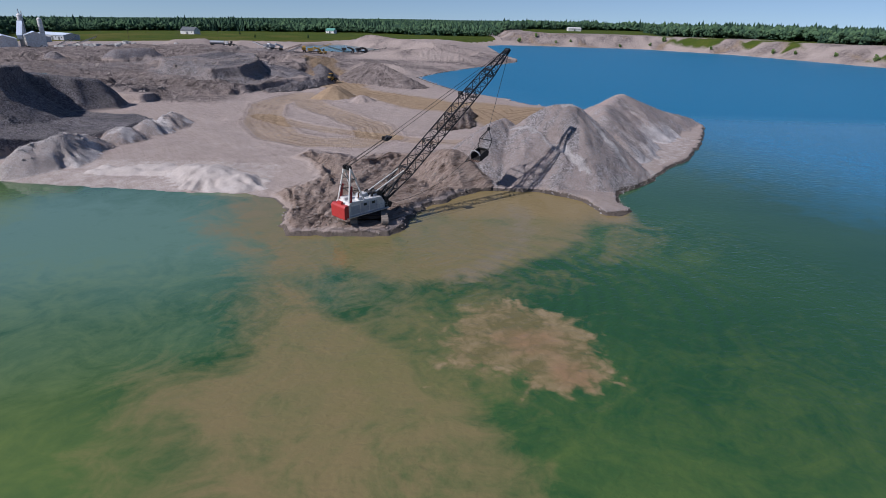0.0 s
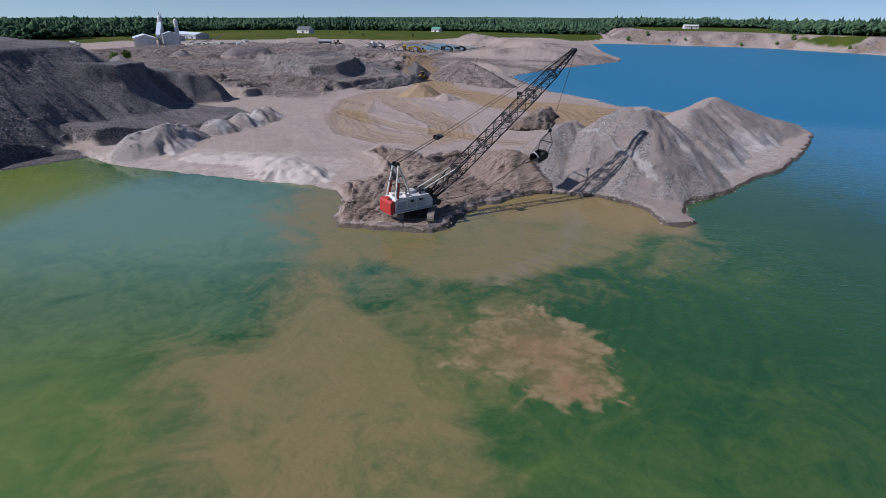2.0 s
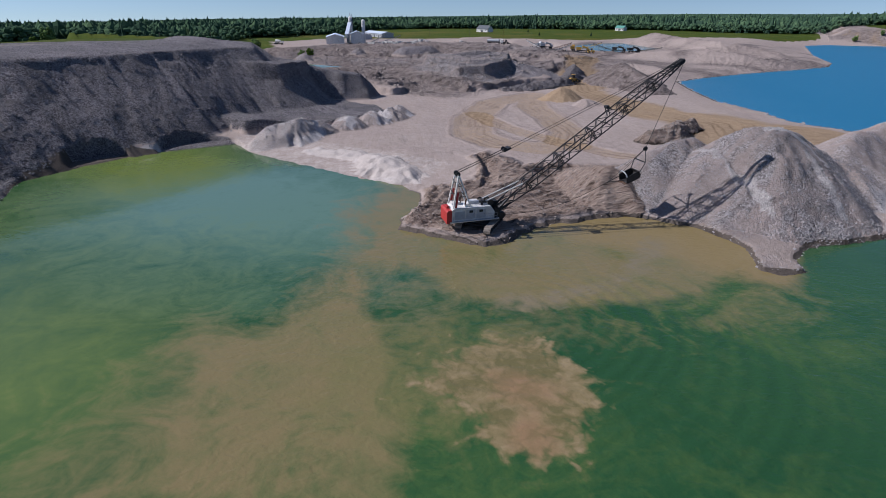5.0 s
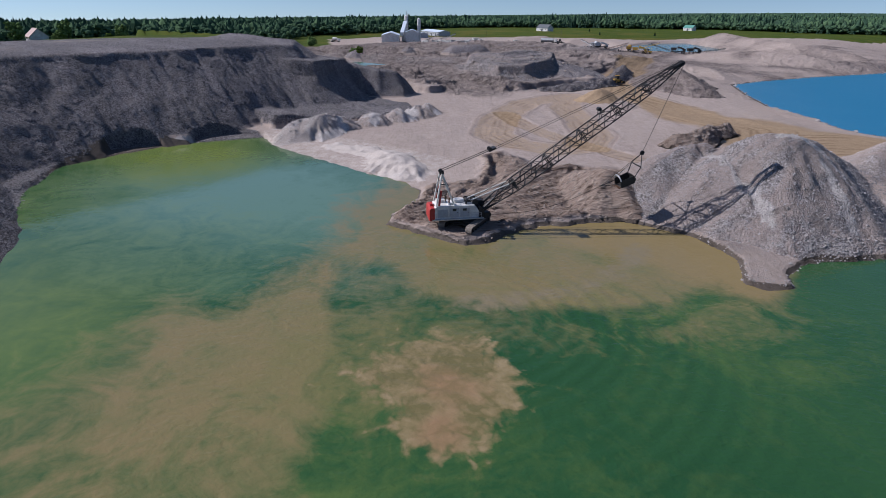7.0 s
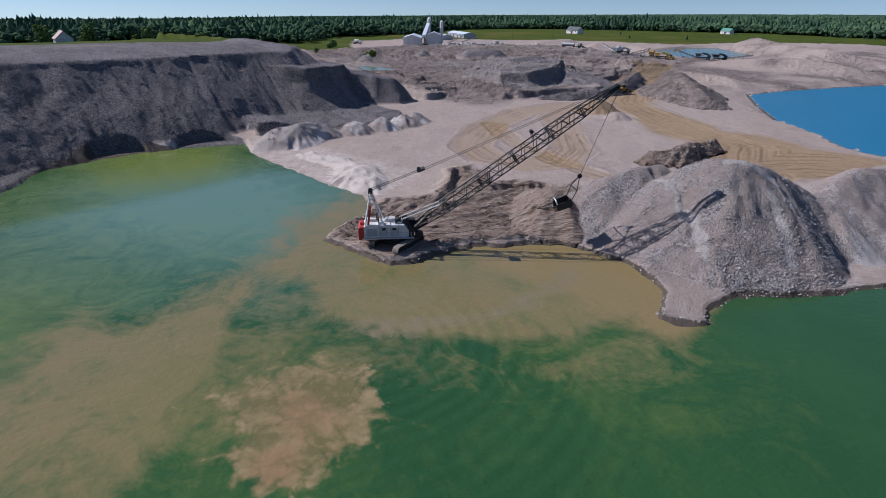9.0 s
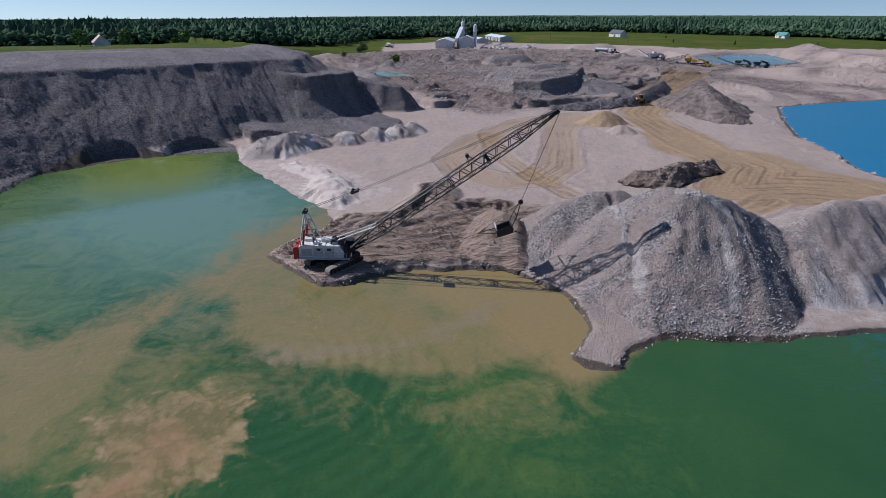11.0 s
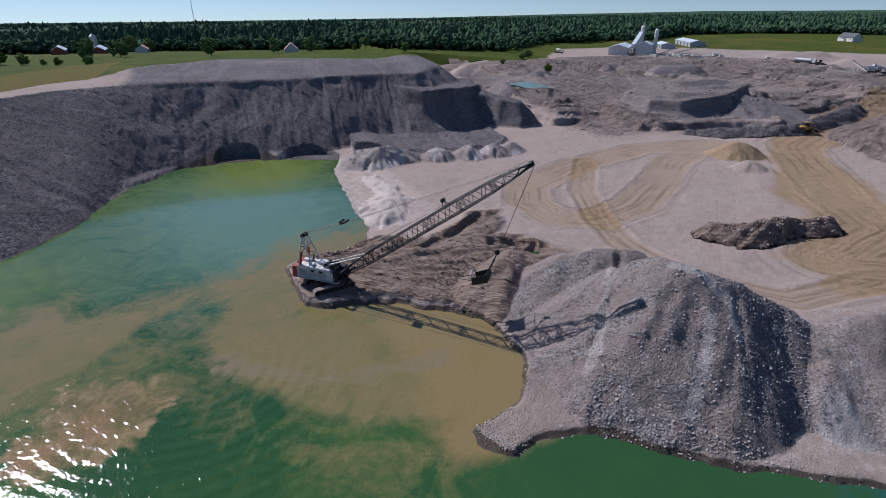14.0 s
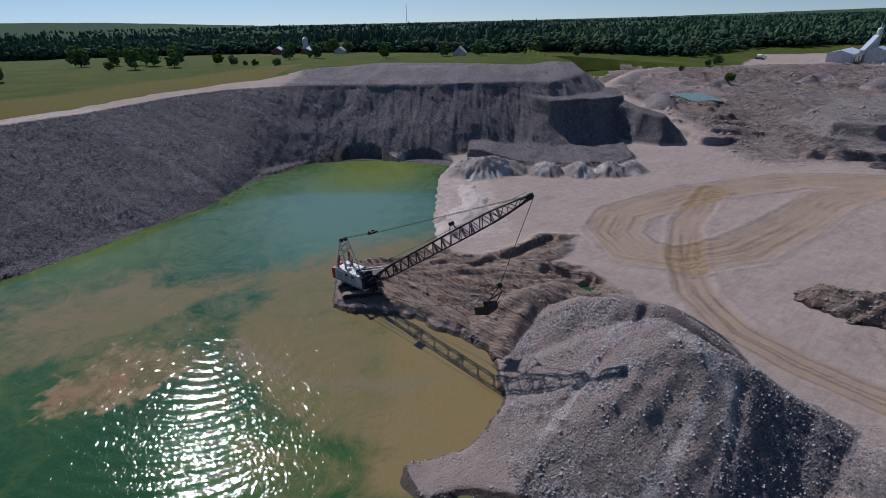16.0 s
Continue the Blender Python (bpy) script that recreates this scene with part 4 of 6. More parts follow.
def crawler(side):
    """One crawler: belt of shoes round a frame, with its end wheels."""
    y = side * 2.75
    long, rad, wide = 3.5, 0.62, 1.25
    bm = B()
    ring = 2 * (2 * long) + 2 * math.pi * rad
    count = 46
    for i in range(count):
        s = i / count * ring
        if s < 2 * long:
            p, a = (-long + s, 0.08), 0
        elif s < 2 * long + math.pi * rad:
            a = (s - 2 * long) / rad
            p = (long + rad * math.sin(a), 0.08 + rad * (1 - math.cos(a)))
        elif s < 4 * long + math.pi * rad:
            p, a = (long - (s - 2 * long - math.pi * rad), 0.08 + 2 * rad), math.pi
        else:
            a = math.pi + (s - 4 * long - math.pi * rad) / rad
            p = (-long + rad * math.sin(a), 0.08 + rad * (1 - math.cos(a)))
        m = T_LOW @ Matrix.Translation((p[0], y, p[1])) @ Matrix.Rotation(-a, 4, "Y")
        box(bm, (0.38, wide, 0.13), (0, 0, 0), m)
        box(bm, (0.10, wide * 0.9, 0.08), (0, 0, -0.08), m)
    belt = part("crawler_track", bm, TRACK, dragline, "mud-caked crawler belt")
    bm = B()
    box(bm, (2 * long, wide * 0.6, 0.62), (0, y, 0.70), T_LOW, 0.06)
    part("track_frame", bm, DARK, belt)
    for x in (-long, long):
        bm = B()
        tube(bm, T_LOW @ Vector((x, y - 0.45, 0.70)), T_LOW @ Vector((x, y + 0.45, 0.70)), 0.52, 16)
        tube(bm, T_LOW @ Vector((x, y - 0.66, 0.70)), T_LOW @ Vector((x, y + 0.66, 0.70)), 0.16, 10)
        part("track_wheel", bm, DARK, belt)
    for k in range(6):
        bm = B()
        x = -2.6 + k * 1.04
        tube(bm, T_LOW @ Vector((x, y - 0.4, 0.34)), T_LOW @ Vector((x, y + 0.4, 0.34)), 0.2, 10)
        part("track_roller", bm, DARK, belt)


for side in (-1, 1):
    crawler(side)
bm = box(B(), (3.0, 5.0, 0.7), (0, 0, 0.95), T_LOW, 0.08)
box(bm, (1.0, 6.0, 0.45), (-1.4, 0, 0.85), T_LOW)
box(bm, (1.0, 6.0, 0.45), (1.4, 0, 0.85), T_LOW)
part("car_body", bm, DARK, dragline)
bm = tube(B(), (0, 0, 1.3), (0, 0, 1.75), 1.75, 32)
part("turntable", bm, BLACK, dragline)


def up(p):
    return T_UP @ Vector(p)


# deck, house, cab
bm = box(B(), (9.6, 3.9, 0.34), (-1.7, 0, 1.95), T_UP, 0.05)
part("deck", bm, WHITE, dragline, "white deck plate with worn edge")
bm = prism(B(), [(-6.0, 2.12), (2.2, 2.12), (2.2, 3.3), (1.4, 4.45), (-5.6, 4.55), (-6.0, 4.2)], -1.85, 1.85, T_UP)
bmesh.ops.bevel(bm, geom=list(bm.edges), offset=0.07, segments=2, affect="EDGES", profile=0.5)
house_body = part("machinery_house", bm, WHITE, dragline, "white painted sheet-metal machinery house")
for y, k in ((-1.87, -1), (1.87, 1)):
    for x0, x1, z0, z1, mat, nm in ((-5.5, -3.6, 2.4, 3.9, GREY_PANEL, "louvre_panel"), (-3.3, -1.6, 2.4, 4.1, GREY_PANEL, "side_door"), (-1.3, 0.4, 2.4, 4.0, GREY_PANEL, "side_door")):
        bm = box(B(), (x1 - x0, 0.05, z1 - z0), ((x0 + x1) / 2, y, (z0 + z1) / 2), T_UP, 0.015)
        if nm == "louvre_panel":
            for i in range(7):
                box(bm, (x1 - x0 - 0.2, 0.08, 0.07), ((x0 + x1) / 2, y + 0.02 * k, z0 + 0.2 + i * 0.18), T_UP @ Matrix.Translation((0, 0, 0)))
        panel = part(nm, bm, mat, house_body, "grey steel panel")
        if nm == "side_door":
            part("door_handle", box(B(), (0.22, 0.06, 0.06), (x1 - 0.2, y + 0.05 * k, (z0 + z1) / 2), T_UP), BLACK, panel)
    for x in (-2.4, -0.5):
        part("side_window", box(B(), (0.7, 0.05, 0.45), (x, y + 0.035 * k, 3.75), T_UP), GLASS, house_body)
    bm = B()
    for x in (-5.8, -3.6, -1.4, 0.8, 2.6):
        tube(bm, up((x, 2.05 * k, 2.1)), up((x, 2.05 * k, 3.1)), 0.03, 5)
    tube(bm, up((-5.8, 2.05 * k, 3.1)), up((2.6, 2.05 * k, 3.1)), 0.03, 5)
    tube(bm, up((-5.8, 2.05 * k, 2.65)), up((2.6, 2.05 * k, 2.65)), 0.025, 5)
    part("handrail", bm, GREY_PANEL, dragline)
    part("catwalk", box(B(), (8.8, 0.45, 0.08), (-1.5, 2.0 * k, 2.08), T_UP), GREY_PANEL, dragline)
for x, y, sx, sy, sz, mat in ((-4.6, 0.7, 1.6, 1.3, 0.55, WHITE), (-2.9, -0.9, 1.1, 0.9, 0.45, WHITE), (-1.2, 0.6, 1.8, 1.5, 0.5, WHITE), (0.5, -0.8, 0.8, 0.8, 0.4, GREY_PANEL)):
    part("roof_housing", box(B(), (sx, sy, sz), (x, y, 4.5 + sz / 2), T_UP, 0.05), mat, dragline, "pale sheet-metal roof housing")
for x, y in ((-3.6, 0.9), (-3.3, -1.2)):
    bm = tube(B(), up((x, y, 4.4)), up((x, y, 5.7)), 0.13, 10)
    tube(bm, up((x, y, 5.7)), up((x + 0.25, y, 5.95)), 0.12, 10)
    part("exhaust_pipe", bm, RUST, dragline, "rusty exhaust stack")
# rope drums under the front of the roof
for x in (0.3, 1.6):
    bm = tube(B(), up((x, -1.0, 4.75)), up((x, 1.0, 4.75)), 0.42, 18)
    tube(bm, up((x, -1.08, 4.75)), up((x, -1.0, 4.75)), 0.6, 18)
    tube(bm, up((x, 1.0, 4.75)), up((x, 1.08, 4.75)), 0.6, 18)
    part("rope_drum", bm, DARK, dragline, "greasy wire-rope drum")
# cab at the front corner
bm = prism(B(), [(2.15, 2.12), (3.7, 2.12), (3.9, 3.2), (3.4, 4.5), (2.15, 4.5)], 0.55, 1.95, T_UP)
bmesh.ops.bevel(bm, geom=list(bm.edges), offset=0.05, segments=2, affect="EDGES", profile=0.5)
cab = part("cab", bm, BLACK, dragline, "dark operator's cab with large windows")
for size, at in (((1.0, 0.04, 0.95), (2.85, 1.97, 3.75)), ((1.0, 0.04, 0.95), (2.85, 0.53, 3.75))):
    part("cab_window", box(B(), size, at, T_UP), GLASS, cab)
part("cab_window", box(B(), (0.04, 1.2, 1.1), (3.69, 1.25, 3.82), T_UP @ Matrix.Translation((0, 0, 0))), GLASS, cab)
bm = prism(B(), [(2.15, 2.12), (3.1, 2.12), (3.1, 3.4), (2.15, 4.3)], -1.9, 0.4, T_UP)
part("front_machinery", bm, BLACK, dragline, "black front gear housing")
# counterweight
bm = prism(B(), [(-7.0, 1.75), (-6.0, 1.75), (-6.0, 4.25), (-6.75, 4.25), (-7.0, 3.9)], -1.95, 1.95, T_UP)
bmesh.ops.bevel(bm, geom=list(bm.edges), offset=0.12, segments=3, affect="EDGES", profile=0.5)
part("counterweight", bm, RED, dragline, "faded red cast counterweight")
part("counterweight_lug", box(B(), (0.5, 1.2, 0.5), (-6.4, 0, 4.45), T_UP, 0.05), RED, dragline)
# gantry
APEX = (-4.6, 0, 10.4)
for y in (-1.25, 1.25):
    for foot, mat in (((-5.7, y * 1.25, 4.4), WHITE), ((-2.4, y * 1.25, 4.5), WHITE)):
        part("gantry_leg", tube(B(), up(foot), up((APEX[0], y * 0.72, APEX[2])), 0.15, 8), mat, dragline, "white tubular gantry leg")
    part("gantry_leg", tube(B(), up((-5.2, y * 1.22, 4.4)), up((-4.75, y, 7.3)), 0.2, 8), RED, dragline, "red lower gantry post")
for z, x0, x1 in ((6.4, -5.35, -3.2), (8.4, -5.0, -3.9)):
    for y in (-1.15, 1.15):
        part("gantry_brace", tube(B(), up((x0, y, z)), up((x1, y, z)), 0.07, 6), DARK, dragline)
    part("gantry_brace", tube(B(), up((x0, -1.2, z)), up((x0, 1.2, z + 0.9)), 0.07, 6), DARK, dragline)
    part("gantry_brace", tube(B(), up((x1, -1.15, z)), up((x1, 1.15, z)), 0.07, 6), DARK, dragline)
bm = tube(B(), up((APEX[0], -1.15, APEX[2])), up((APEX[0], 1.15, APEX[2])), 0.14, 10)
for y in (-0.7, -0.35, 0.35, 0.7):
    tube(bm, up((APEX[0], y - 0.06, APEX[2])), up((APEX[0], y + 0.06, APEX[2])), 0.42, 16)
part("gantry_head", bm, BLACK, dragline, "black gantry head with rope sheaves")

# lattice boom
FOOT, TIP = Vector((2.6, 0, 2.9)), Vector((38.4, 0, 28.4))
axis_v = (TIP - FOOT).normalized()
up_v = Vector((-axis_v.z, 0, axis_v.x))
LEN = (TIP - FOOT).length


def boom_at(s, y, h):
    """A place on the boom: s metres from the foot, y across, h above its axis."""
    return up(FOOT + axis_v * s + Vector((0, y, 0)) + up_v * h)


def half(s):
    """Half width and half depth of the boom, s metres from its foot."""
    a = min(1.0, 0.28 + 0.72 * s / 8.0, 0.30 + 0.70 * (LEN - s) / 8.5)
    return 1.12 * max(a, min(1.0, 0.8 - s / 9)), 1.0 * a


cuts = [0.0, 8.0, 15.5, 23.0, 30.5, 37.0, LEN]
boom = part("boom", tube(B(), boom_at(0, -1.0, 0), boom_at(0, 1.0, 0), 0.16, 10), BLACK, dragline, "long black lattice boom")
for s0, s1 in zip(cuts, cuts[1:]):
    bm = B()
    (w0, h0), (w1, h1) = half(s0), half(s1)
    for a in (-1, 1):
        for b in (-1, 1):
            tube(bm, boom_at(s0, a * w0, b * h0), boom_at(s1, a * w1, b * h1), 0.13, 6)
    steps = max(3, round((s1 - s0) / 1.3))
    for i in range(steps):
        u0, u1 = s0 + (s1 - s0) * i / steps, s0 + (s1 - s0) * (i + 1) / steps
        (p0, q0), (p1, q1) = half(u0), half(u1)
        f = 1 if i % 2 else -1
        for a in (-1, 1):
            tube(bm, boom_at(u0, a * p0, -f * q0), boom_at(u1, a * p1, f * q1), 0.07, 5)
            tube(bm, boom_at(u0, -f * p0, a * q0), boom_at(u1, f * p1, a * q1), 0.07, 5)
    for u in (s0 + 0.15, s1 - 0.15):
        p, q2 = half(u)
        for a in (-1, 1):
            tube(bm, boom_at(u, -p, a * q2), boom_at(u, p, a * q2), 0.09, 6)
            tube(bm, boom_at(u, a * p, -q2), boom_at(u, a * p, q2), 0.09, 6)
    part("boom_section", bm, BLACK, boom)
# plated boom foot
for y in (-1.0, 1.0):
    bm = B()
    tube(bm, boom_at(-0.1, y, 0), boom_at(3.4, y * 1.05, -0.5), 0.2, 8)
    tube(bm, boom_at(-0.1, y, 0), boom_at(3.4, y * 1.05, 0.5), 0.2, 8)
    part("boom_foot", bm, BLACK, boom)
# point sheaves
bm = B()
for y in (-0.28, 0.0, 0.28):
    tube(bm, boom_at(LEN + 0.3, y - 0.07, 0.0), boom_at(LEN + 0.3, y + 0.07, 0.0), 0.5, 20)
part("point_sheave", bm, BLACK, boom, "black boom-point sheaves")
bm = B()
for y in (-0.45, 0.45):
    tube(bm, boom_at(LEN - 2.2, y, 0.5), boom_at(LEN + 0.7, y, 0.2), 0.16, 6)
    tube(bm, boom_at(LEN - 2.2, y, -0.5), boom_at(LEN + 0.7, y, -0.1), 0.16, 6)
part("boom_point", bm, BLACK, boom)
# rope guide on the boom's back and lamp box
bm = B()
tube(bm, boom_at(27.4, -0.8, 1.0), boom_at(27.9, -0.35, 2.2), 0.08, 6)
tube(bm, boom_at(27.4, 0.8, 1.0), boom_at(27.9, 0.35, 2.2), 0.08, 6)
tube(bm, boom_at(28.6, 0.0, 1.0), boom_at(27.9, 0.0, 2.2), 0.08, 6)
tube(bm, boom_at(27.9, -0.4, 2.2), boom_at(27.9, 0.4, 2.2), 0.35, 12)
part("rope_guide", bm, BLACK, boom)
# backstops
for y in (-0.85, 0.85):
    part("backstop", tube(B(), up((-0.6, y, 4.6)), boom_at(7.2, y, 1.0), 0.12, 8), WHITE, dragline, "white tubular boom backstop")
# suspension
EQ = Vector(APEX).lerp(FOOT + axis_v * (LEN - 1.5) + up_v * 0.6, 0.22)
bm = box(B(), (1.4, 1.5, 0.35), (0, 0, 0), T_UP @ Matrix.Translation(EQ) @ Matrix.Rotation(-math.atan2(15, 36), 4, "Y"), 0.05)
for y in (-0.5, 0.5):
    tube(bm, up(EQ + Vector((-0.4, y - 0.12, 0))), up(EQ + Vector((-0.4, y + 0.12, 0))), 0.36, 14)
part("equalizer", bm, BLACK, dragline, "black rope equalizer block")
for y in (-0.62, -0.4, 0.4, 0.62):
    part("suspension_rope", tube(B(), up((APEX[0], y, APEX[2] + 0.3)), up(EQ + Vector((0, y * 0.9, 0))), 0.035, 5), ROPE, dragline)
for y in (-0.55, 0.55):
    part("pendant_rope", tube(B(), up(EQ + Vector((0.6, y, 0.1))), boom_at(LEN - 1.2, y * 0.9, 0.5), 0.045, 5), ROPE, dragline)
# fairlead under the boom foot
bm = box(B(), (1.0, 1.5, 1.1), (3.9, -0.4, 2.1), T_UP, 0.08)
for y in (-0.75, 0.0):
    tube(bm, up((4.4, y - 0.1, 2.1)), up((4.4, y + 0.1, 2.1)), 0.45, 16)
part("fairlead", bm, DARK, dragline, "greasy drag-rope fairlead")

# bucket swinging back empty in front of the fresh spoil
TIP_W = dragline.matrix_world @ boom_at(LEN + 0.9, 0, -0.3)
BUCKET = Vector((7.6, 117.4, 9.0))
bucket = thing("drag_bucket", pose(*BUCKET, 0, 18, BOOM_AZ + 180), "dark steel dragline bucket hanging in front of a brown spoil heap", "bucket")
bm = prism(B(), [(-1.5, 0.2), (-1.1, -0.5), (1.5, -0.6), (1.75, -0.45), (1.6, 0.75), (-1.2, 1.05)], -1.3, 1.3)
top = [f for f in bm.faces if f.normal.z > 0.9 or f.normal.x > 0.9]
bmesh.ops.delete(bm, geom=top, context="FACES")
bmesh.ops.solidify(bm, geom=list(bm.faces), thickness=0.10)
shell = part("bucket_shell", bm, DARK, bucket)
for y in (-1.05, -0.53, 0.0, 0.53, 1.05):
    part("tooth", prism(B(), [(1.7, -0.62), (2.35, -0.55), (1.7, -0.40)], y - 0.12, y + 0.12), RUST, shell, "worn steel tooth")
bm = B()
for i in range(10):
    a0, a1 = math.pi * i / 10, math.pi * (i + 1) / 10
    tube(bm, (1.5, 1.3 * math.cos(a0), 0.75 + 0.95 * math.sin(a0)), (1.5, 1.3 * math.cos(a1), 0.75 + 0.95 * math.sin(a1)), 0.14, 8)
part("bucket_arch", bm, STEEL_GREY, bucket, "bright worn steel arch")
inv = bucket.matrix_world.inverted()
up_dir = (inv.to_3x3() @ (TIP_W - BUCKET)).normalized()
across = Vector((0, 1.75, 0))
bar = Vector((-0.9, 0, 0.4)) + up_dir * 2.6
knot = Vector((-0.9, 0, 0.4)) + up_dir * 5.0
part("spreader_bar", tube(B(), bar - across, bar + across, 0.12, 8), BLACK, bucket)
drag_knot = Vector((1.7, 0, 0.3)) + (inv.to_3x3() @ ((BASE + Vector((2, 3, 2))) - BUCKET)).normalized() * 3.4
for y in (-1, 1):
    part("hoist_chain", tube(B(), (-0.9, y * 1.35, 0.4), bar + across * y, 0.09, 6), BLACK, bucket)
    part("hoist_chain", tube(B(), bar + across * y, knot, 0.08, 6), BLACK, bucket)
    part("drag_chain", tube(B(), (1.7, y * 1.3, 0.3), drag_knot, 0.08, 6), BLACK, bucket)
part("dump_sheave", tube(B(), knot + Vector((0, -0.12, 0)), knot + Vector((0, 0.12, 0)), 0.45, 14), BLACK, bucket)
part("dump_rope", tube(B(), knot, (1.5, 0, 1.7), 0.04, 5), ROPE, bucket)
part("dump_rope", tube(B(), knot, drag_knot, 0.04, 5), ROPE, bucket)
down = Matrix.Translation(-BASE)
part("hoist_rope", tube(B(), down @ TIP_W, down @ (bucket.matrix_world @ knot), 0.05, 6), ROPE, dragline)
far_end = down @ (bucket.matrix_world @ drag_knot)
near_end = up((4.6, -0.4, 2.0))
bm = B()
sag = [near_end.lerp(far_end, k / 8) - Vector((0, 0, 1.6 * math.sin(math.pi * k / 8))) for k in range(9)]
for p, q2 in zip(sag, sag[1:]):
    tube(bm, p, q2, 0.045, 6)
part("drag_rope", bm, ROPE, dragline)
part("boom_hoist_rope", tube(B(), up((1.6, 0, 5.1)), boom_at(LEN + 0.2, 0, 0.8), 0.035, 5), ROPE, dragline)


# ---- woodland ----
FOREST_WEST = [(-900, -1400), (-560, -560), (-490, -300), (-550, -220), (-575, -140), (-595, -60), (-590, 50), (-530, 130), (-505, 190), (-470, 250), (-420, 315), (-400, 355), (-430, 400), (-470, 470), (-480, 560), (-470, 640), (-560, 760), (-500, 930), (-430, 985), (-300, 995), (-180, 1080), (-60, 1040), (60, 1060), (130, 1250), (300, 1400), (1200, 1500), (4700, 1500), (4700, 4700), (-4700, 4700), (-4700, -4700), (-900, -4700)]
FOREST_EAST = [(360, 1010), (470, 880), (545, 640), (590, 420), (640, 0), (4700, 0), (4700, 1600), (1200, 1600), (420, 1300)]


def wood_depth(x, y):
    return np.maximum(inside_by(x, y, FOREST_WEST), inside_by(x, y, FOREST_EAST)) + 34 * fbm(x, y, 130, 4, 201)


def ico(level=1):
    bm = B()
    bmesh.ops.create_icosphere(bm, subdivisions=level, radius=1.0)
    v = np.array([w.co[:] for w in bm.verts])
    f = np.array([[w.index for w in g.verts] for g in bm.faces])
    bm.free()
    return v, f


def broad_template(rng, clumps, cards, level=1, squat=1.0, low=0.28, fine=1.0):
    """Corners and triangles of a crown one metre high: uneven clumps and loose sprays of leaves."""
    V, F, base = [], [], 0
    iv, jf = ico(level)
    for i in range(clumps):
        a, h = rng.uniform(0, 6.28), rng.uniform(low, 0.88)
        reach = 0.26 * squat * math.sin(math.pi * min(1, max(0.1, (h - 0.08) / 0.95))) ** 0.6
        c = np.array([reach * math.cos(a) * rng.uniform(0.4, 1.15), reach * math.sin(a) * rng.uniform(0.4, 1.15), h])
        r = rng.uniform(0.11, 0.18) * squat * fine
        V.append(c + iv * (r * rng.uniform(0.75, 1.25, (len(iv), 1))) * (1, 1, 0.85))
        F.append(jf + base)
        base += len(iv)
    for i in range(cards):
        k = V[rng.integers(0, clumps)]
        p = k[rng.integers(0, len(k))]
        q = p + rng.normal(0, 0.035, (3, 3))
        V.append(q)
        F.append(np.array([[0, 1, 2]]) + base)
        base += 3
    V.append(np.array([[-0.012, 0, 0], [0.012, -0.01, 0], [0, 0.014, 0], [0, 0, 0.55]]))
    F.append(np.array([[0, 1, 3], [1, 2, 3], [2, 0, 3]]) + base)
    return np.concatenate(V), np.concatenate(F)


def conifer_template(rng, tiers=6, sides=7):
    V, F, base = [], [], 0
    for t in range(tiers):
        z0 = 0.10 + 0.80 * t / tiers
        r = 0.20 * (1 - t / tiers) ** 0.85 + 0.03
        ring = []
        for s in range(sides * 2):
            a = math.pi * s / sides + rng.uniform(-0.15, 0.15)
            rr = r * (rng.uniform(0.9, 1.25) if s % 2 else rng.uniform(0.45, 0.65))
            ring.append((rr * math.cos(a), rr * math.sin(a), z0 - (0.05 if s % 2 else 0.0) + rng.uniform(-0.015, 0.015)))
        ring.append((rng.uniform(-0.01, 0.01), 0, min(1.0, z0 + 0.30)))
        n = len(ring) - 1
        V.append(np.array(ring))
        F.append(np.array([[s, (s + 1) % n, n] for s in range(n)]) + base)
        base += n + 1
    return np.concatenate(V), np.concatenate(F)


def plant_all(name, templates, xs, ys, zs, heights, rng, material, label, category):
    """One mesh of many trees, each a turned and stretched template."""
    V, F, base = [], [], 0
    for x, y, z, h in zip(xs, ys, zs, heights):
        v, f = templates[rng.integers(0, len(templates))]
        a = rng.uniform(0, 6.28)
        c, s = math.cos(a), math.sin(a)
        wide = h * rng.uniform(0.85, 1.25)
        V.append(np.stack([(v[:, 0] * c - v[:, 1] * s) * wide + x, (v[:, 0] * s + v[:, 1] * c) * wide + y, v[:, 2] * h + z], -1))
        F.append(f + base)
        base += len(v)
    ob = new(name, mesh_from(name, np.concatenate(V), np.concatenate(F), 3, material, False))
    return tagged(ob, label, category, kind="stuff")


def crown_template(rng, pointed):
    """The top of one tree in the mass of the wood, one metre high."""
    iv2, jf2 = ico(1)
    v = iv2 * rng.uniform(0.75, 1.25, (len(iv2), 1)) * (0.24, 0.24, 0.42) + (0, 0, 0.58)
    if pointed:
        shrink = np.clip(1.15 - v[:, 2:3], 0.1, 1) * 1.3
        v = np.concatenate([v[:, :2] * shrink, v[:, 2:3]], 1)
    return v, jf2


rng = np.random.default_rng(11)
cand_x, cand_y = rng.uniform(-2600, 1700, 420000), rng.uniform(-1300, 2600, 420000)
depth = wood_depth(cand_x, cand_y)
from_eye = np.hypot(cand_x - 40, cand_y - 40)
cell = 4300 * 3900 / 420000
front = (depth > 0) & (depth < 26)
want = np.where(front, 1 / 44.0, np.where(depth < 160, 1 / 82.0, np.where(depth < 600, 1 / 170.0, 1 / 700.0))) * np.where(from_eye > 1100, 0.55, 1.0) * np.where((cand_x > 700) | (cand_y < -500), 0.5, 1.0)
ok = (depth > 0) & (rng.uniform(0, 1, len(depth)) < want * cell)
wx, wy, wd = cand_x[ok], cand_y[ok], depth[ok]
wz = ground_z(wx, wy)[0] - 0.5
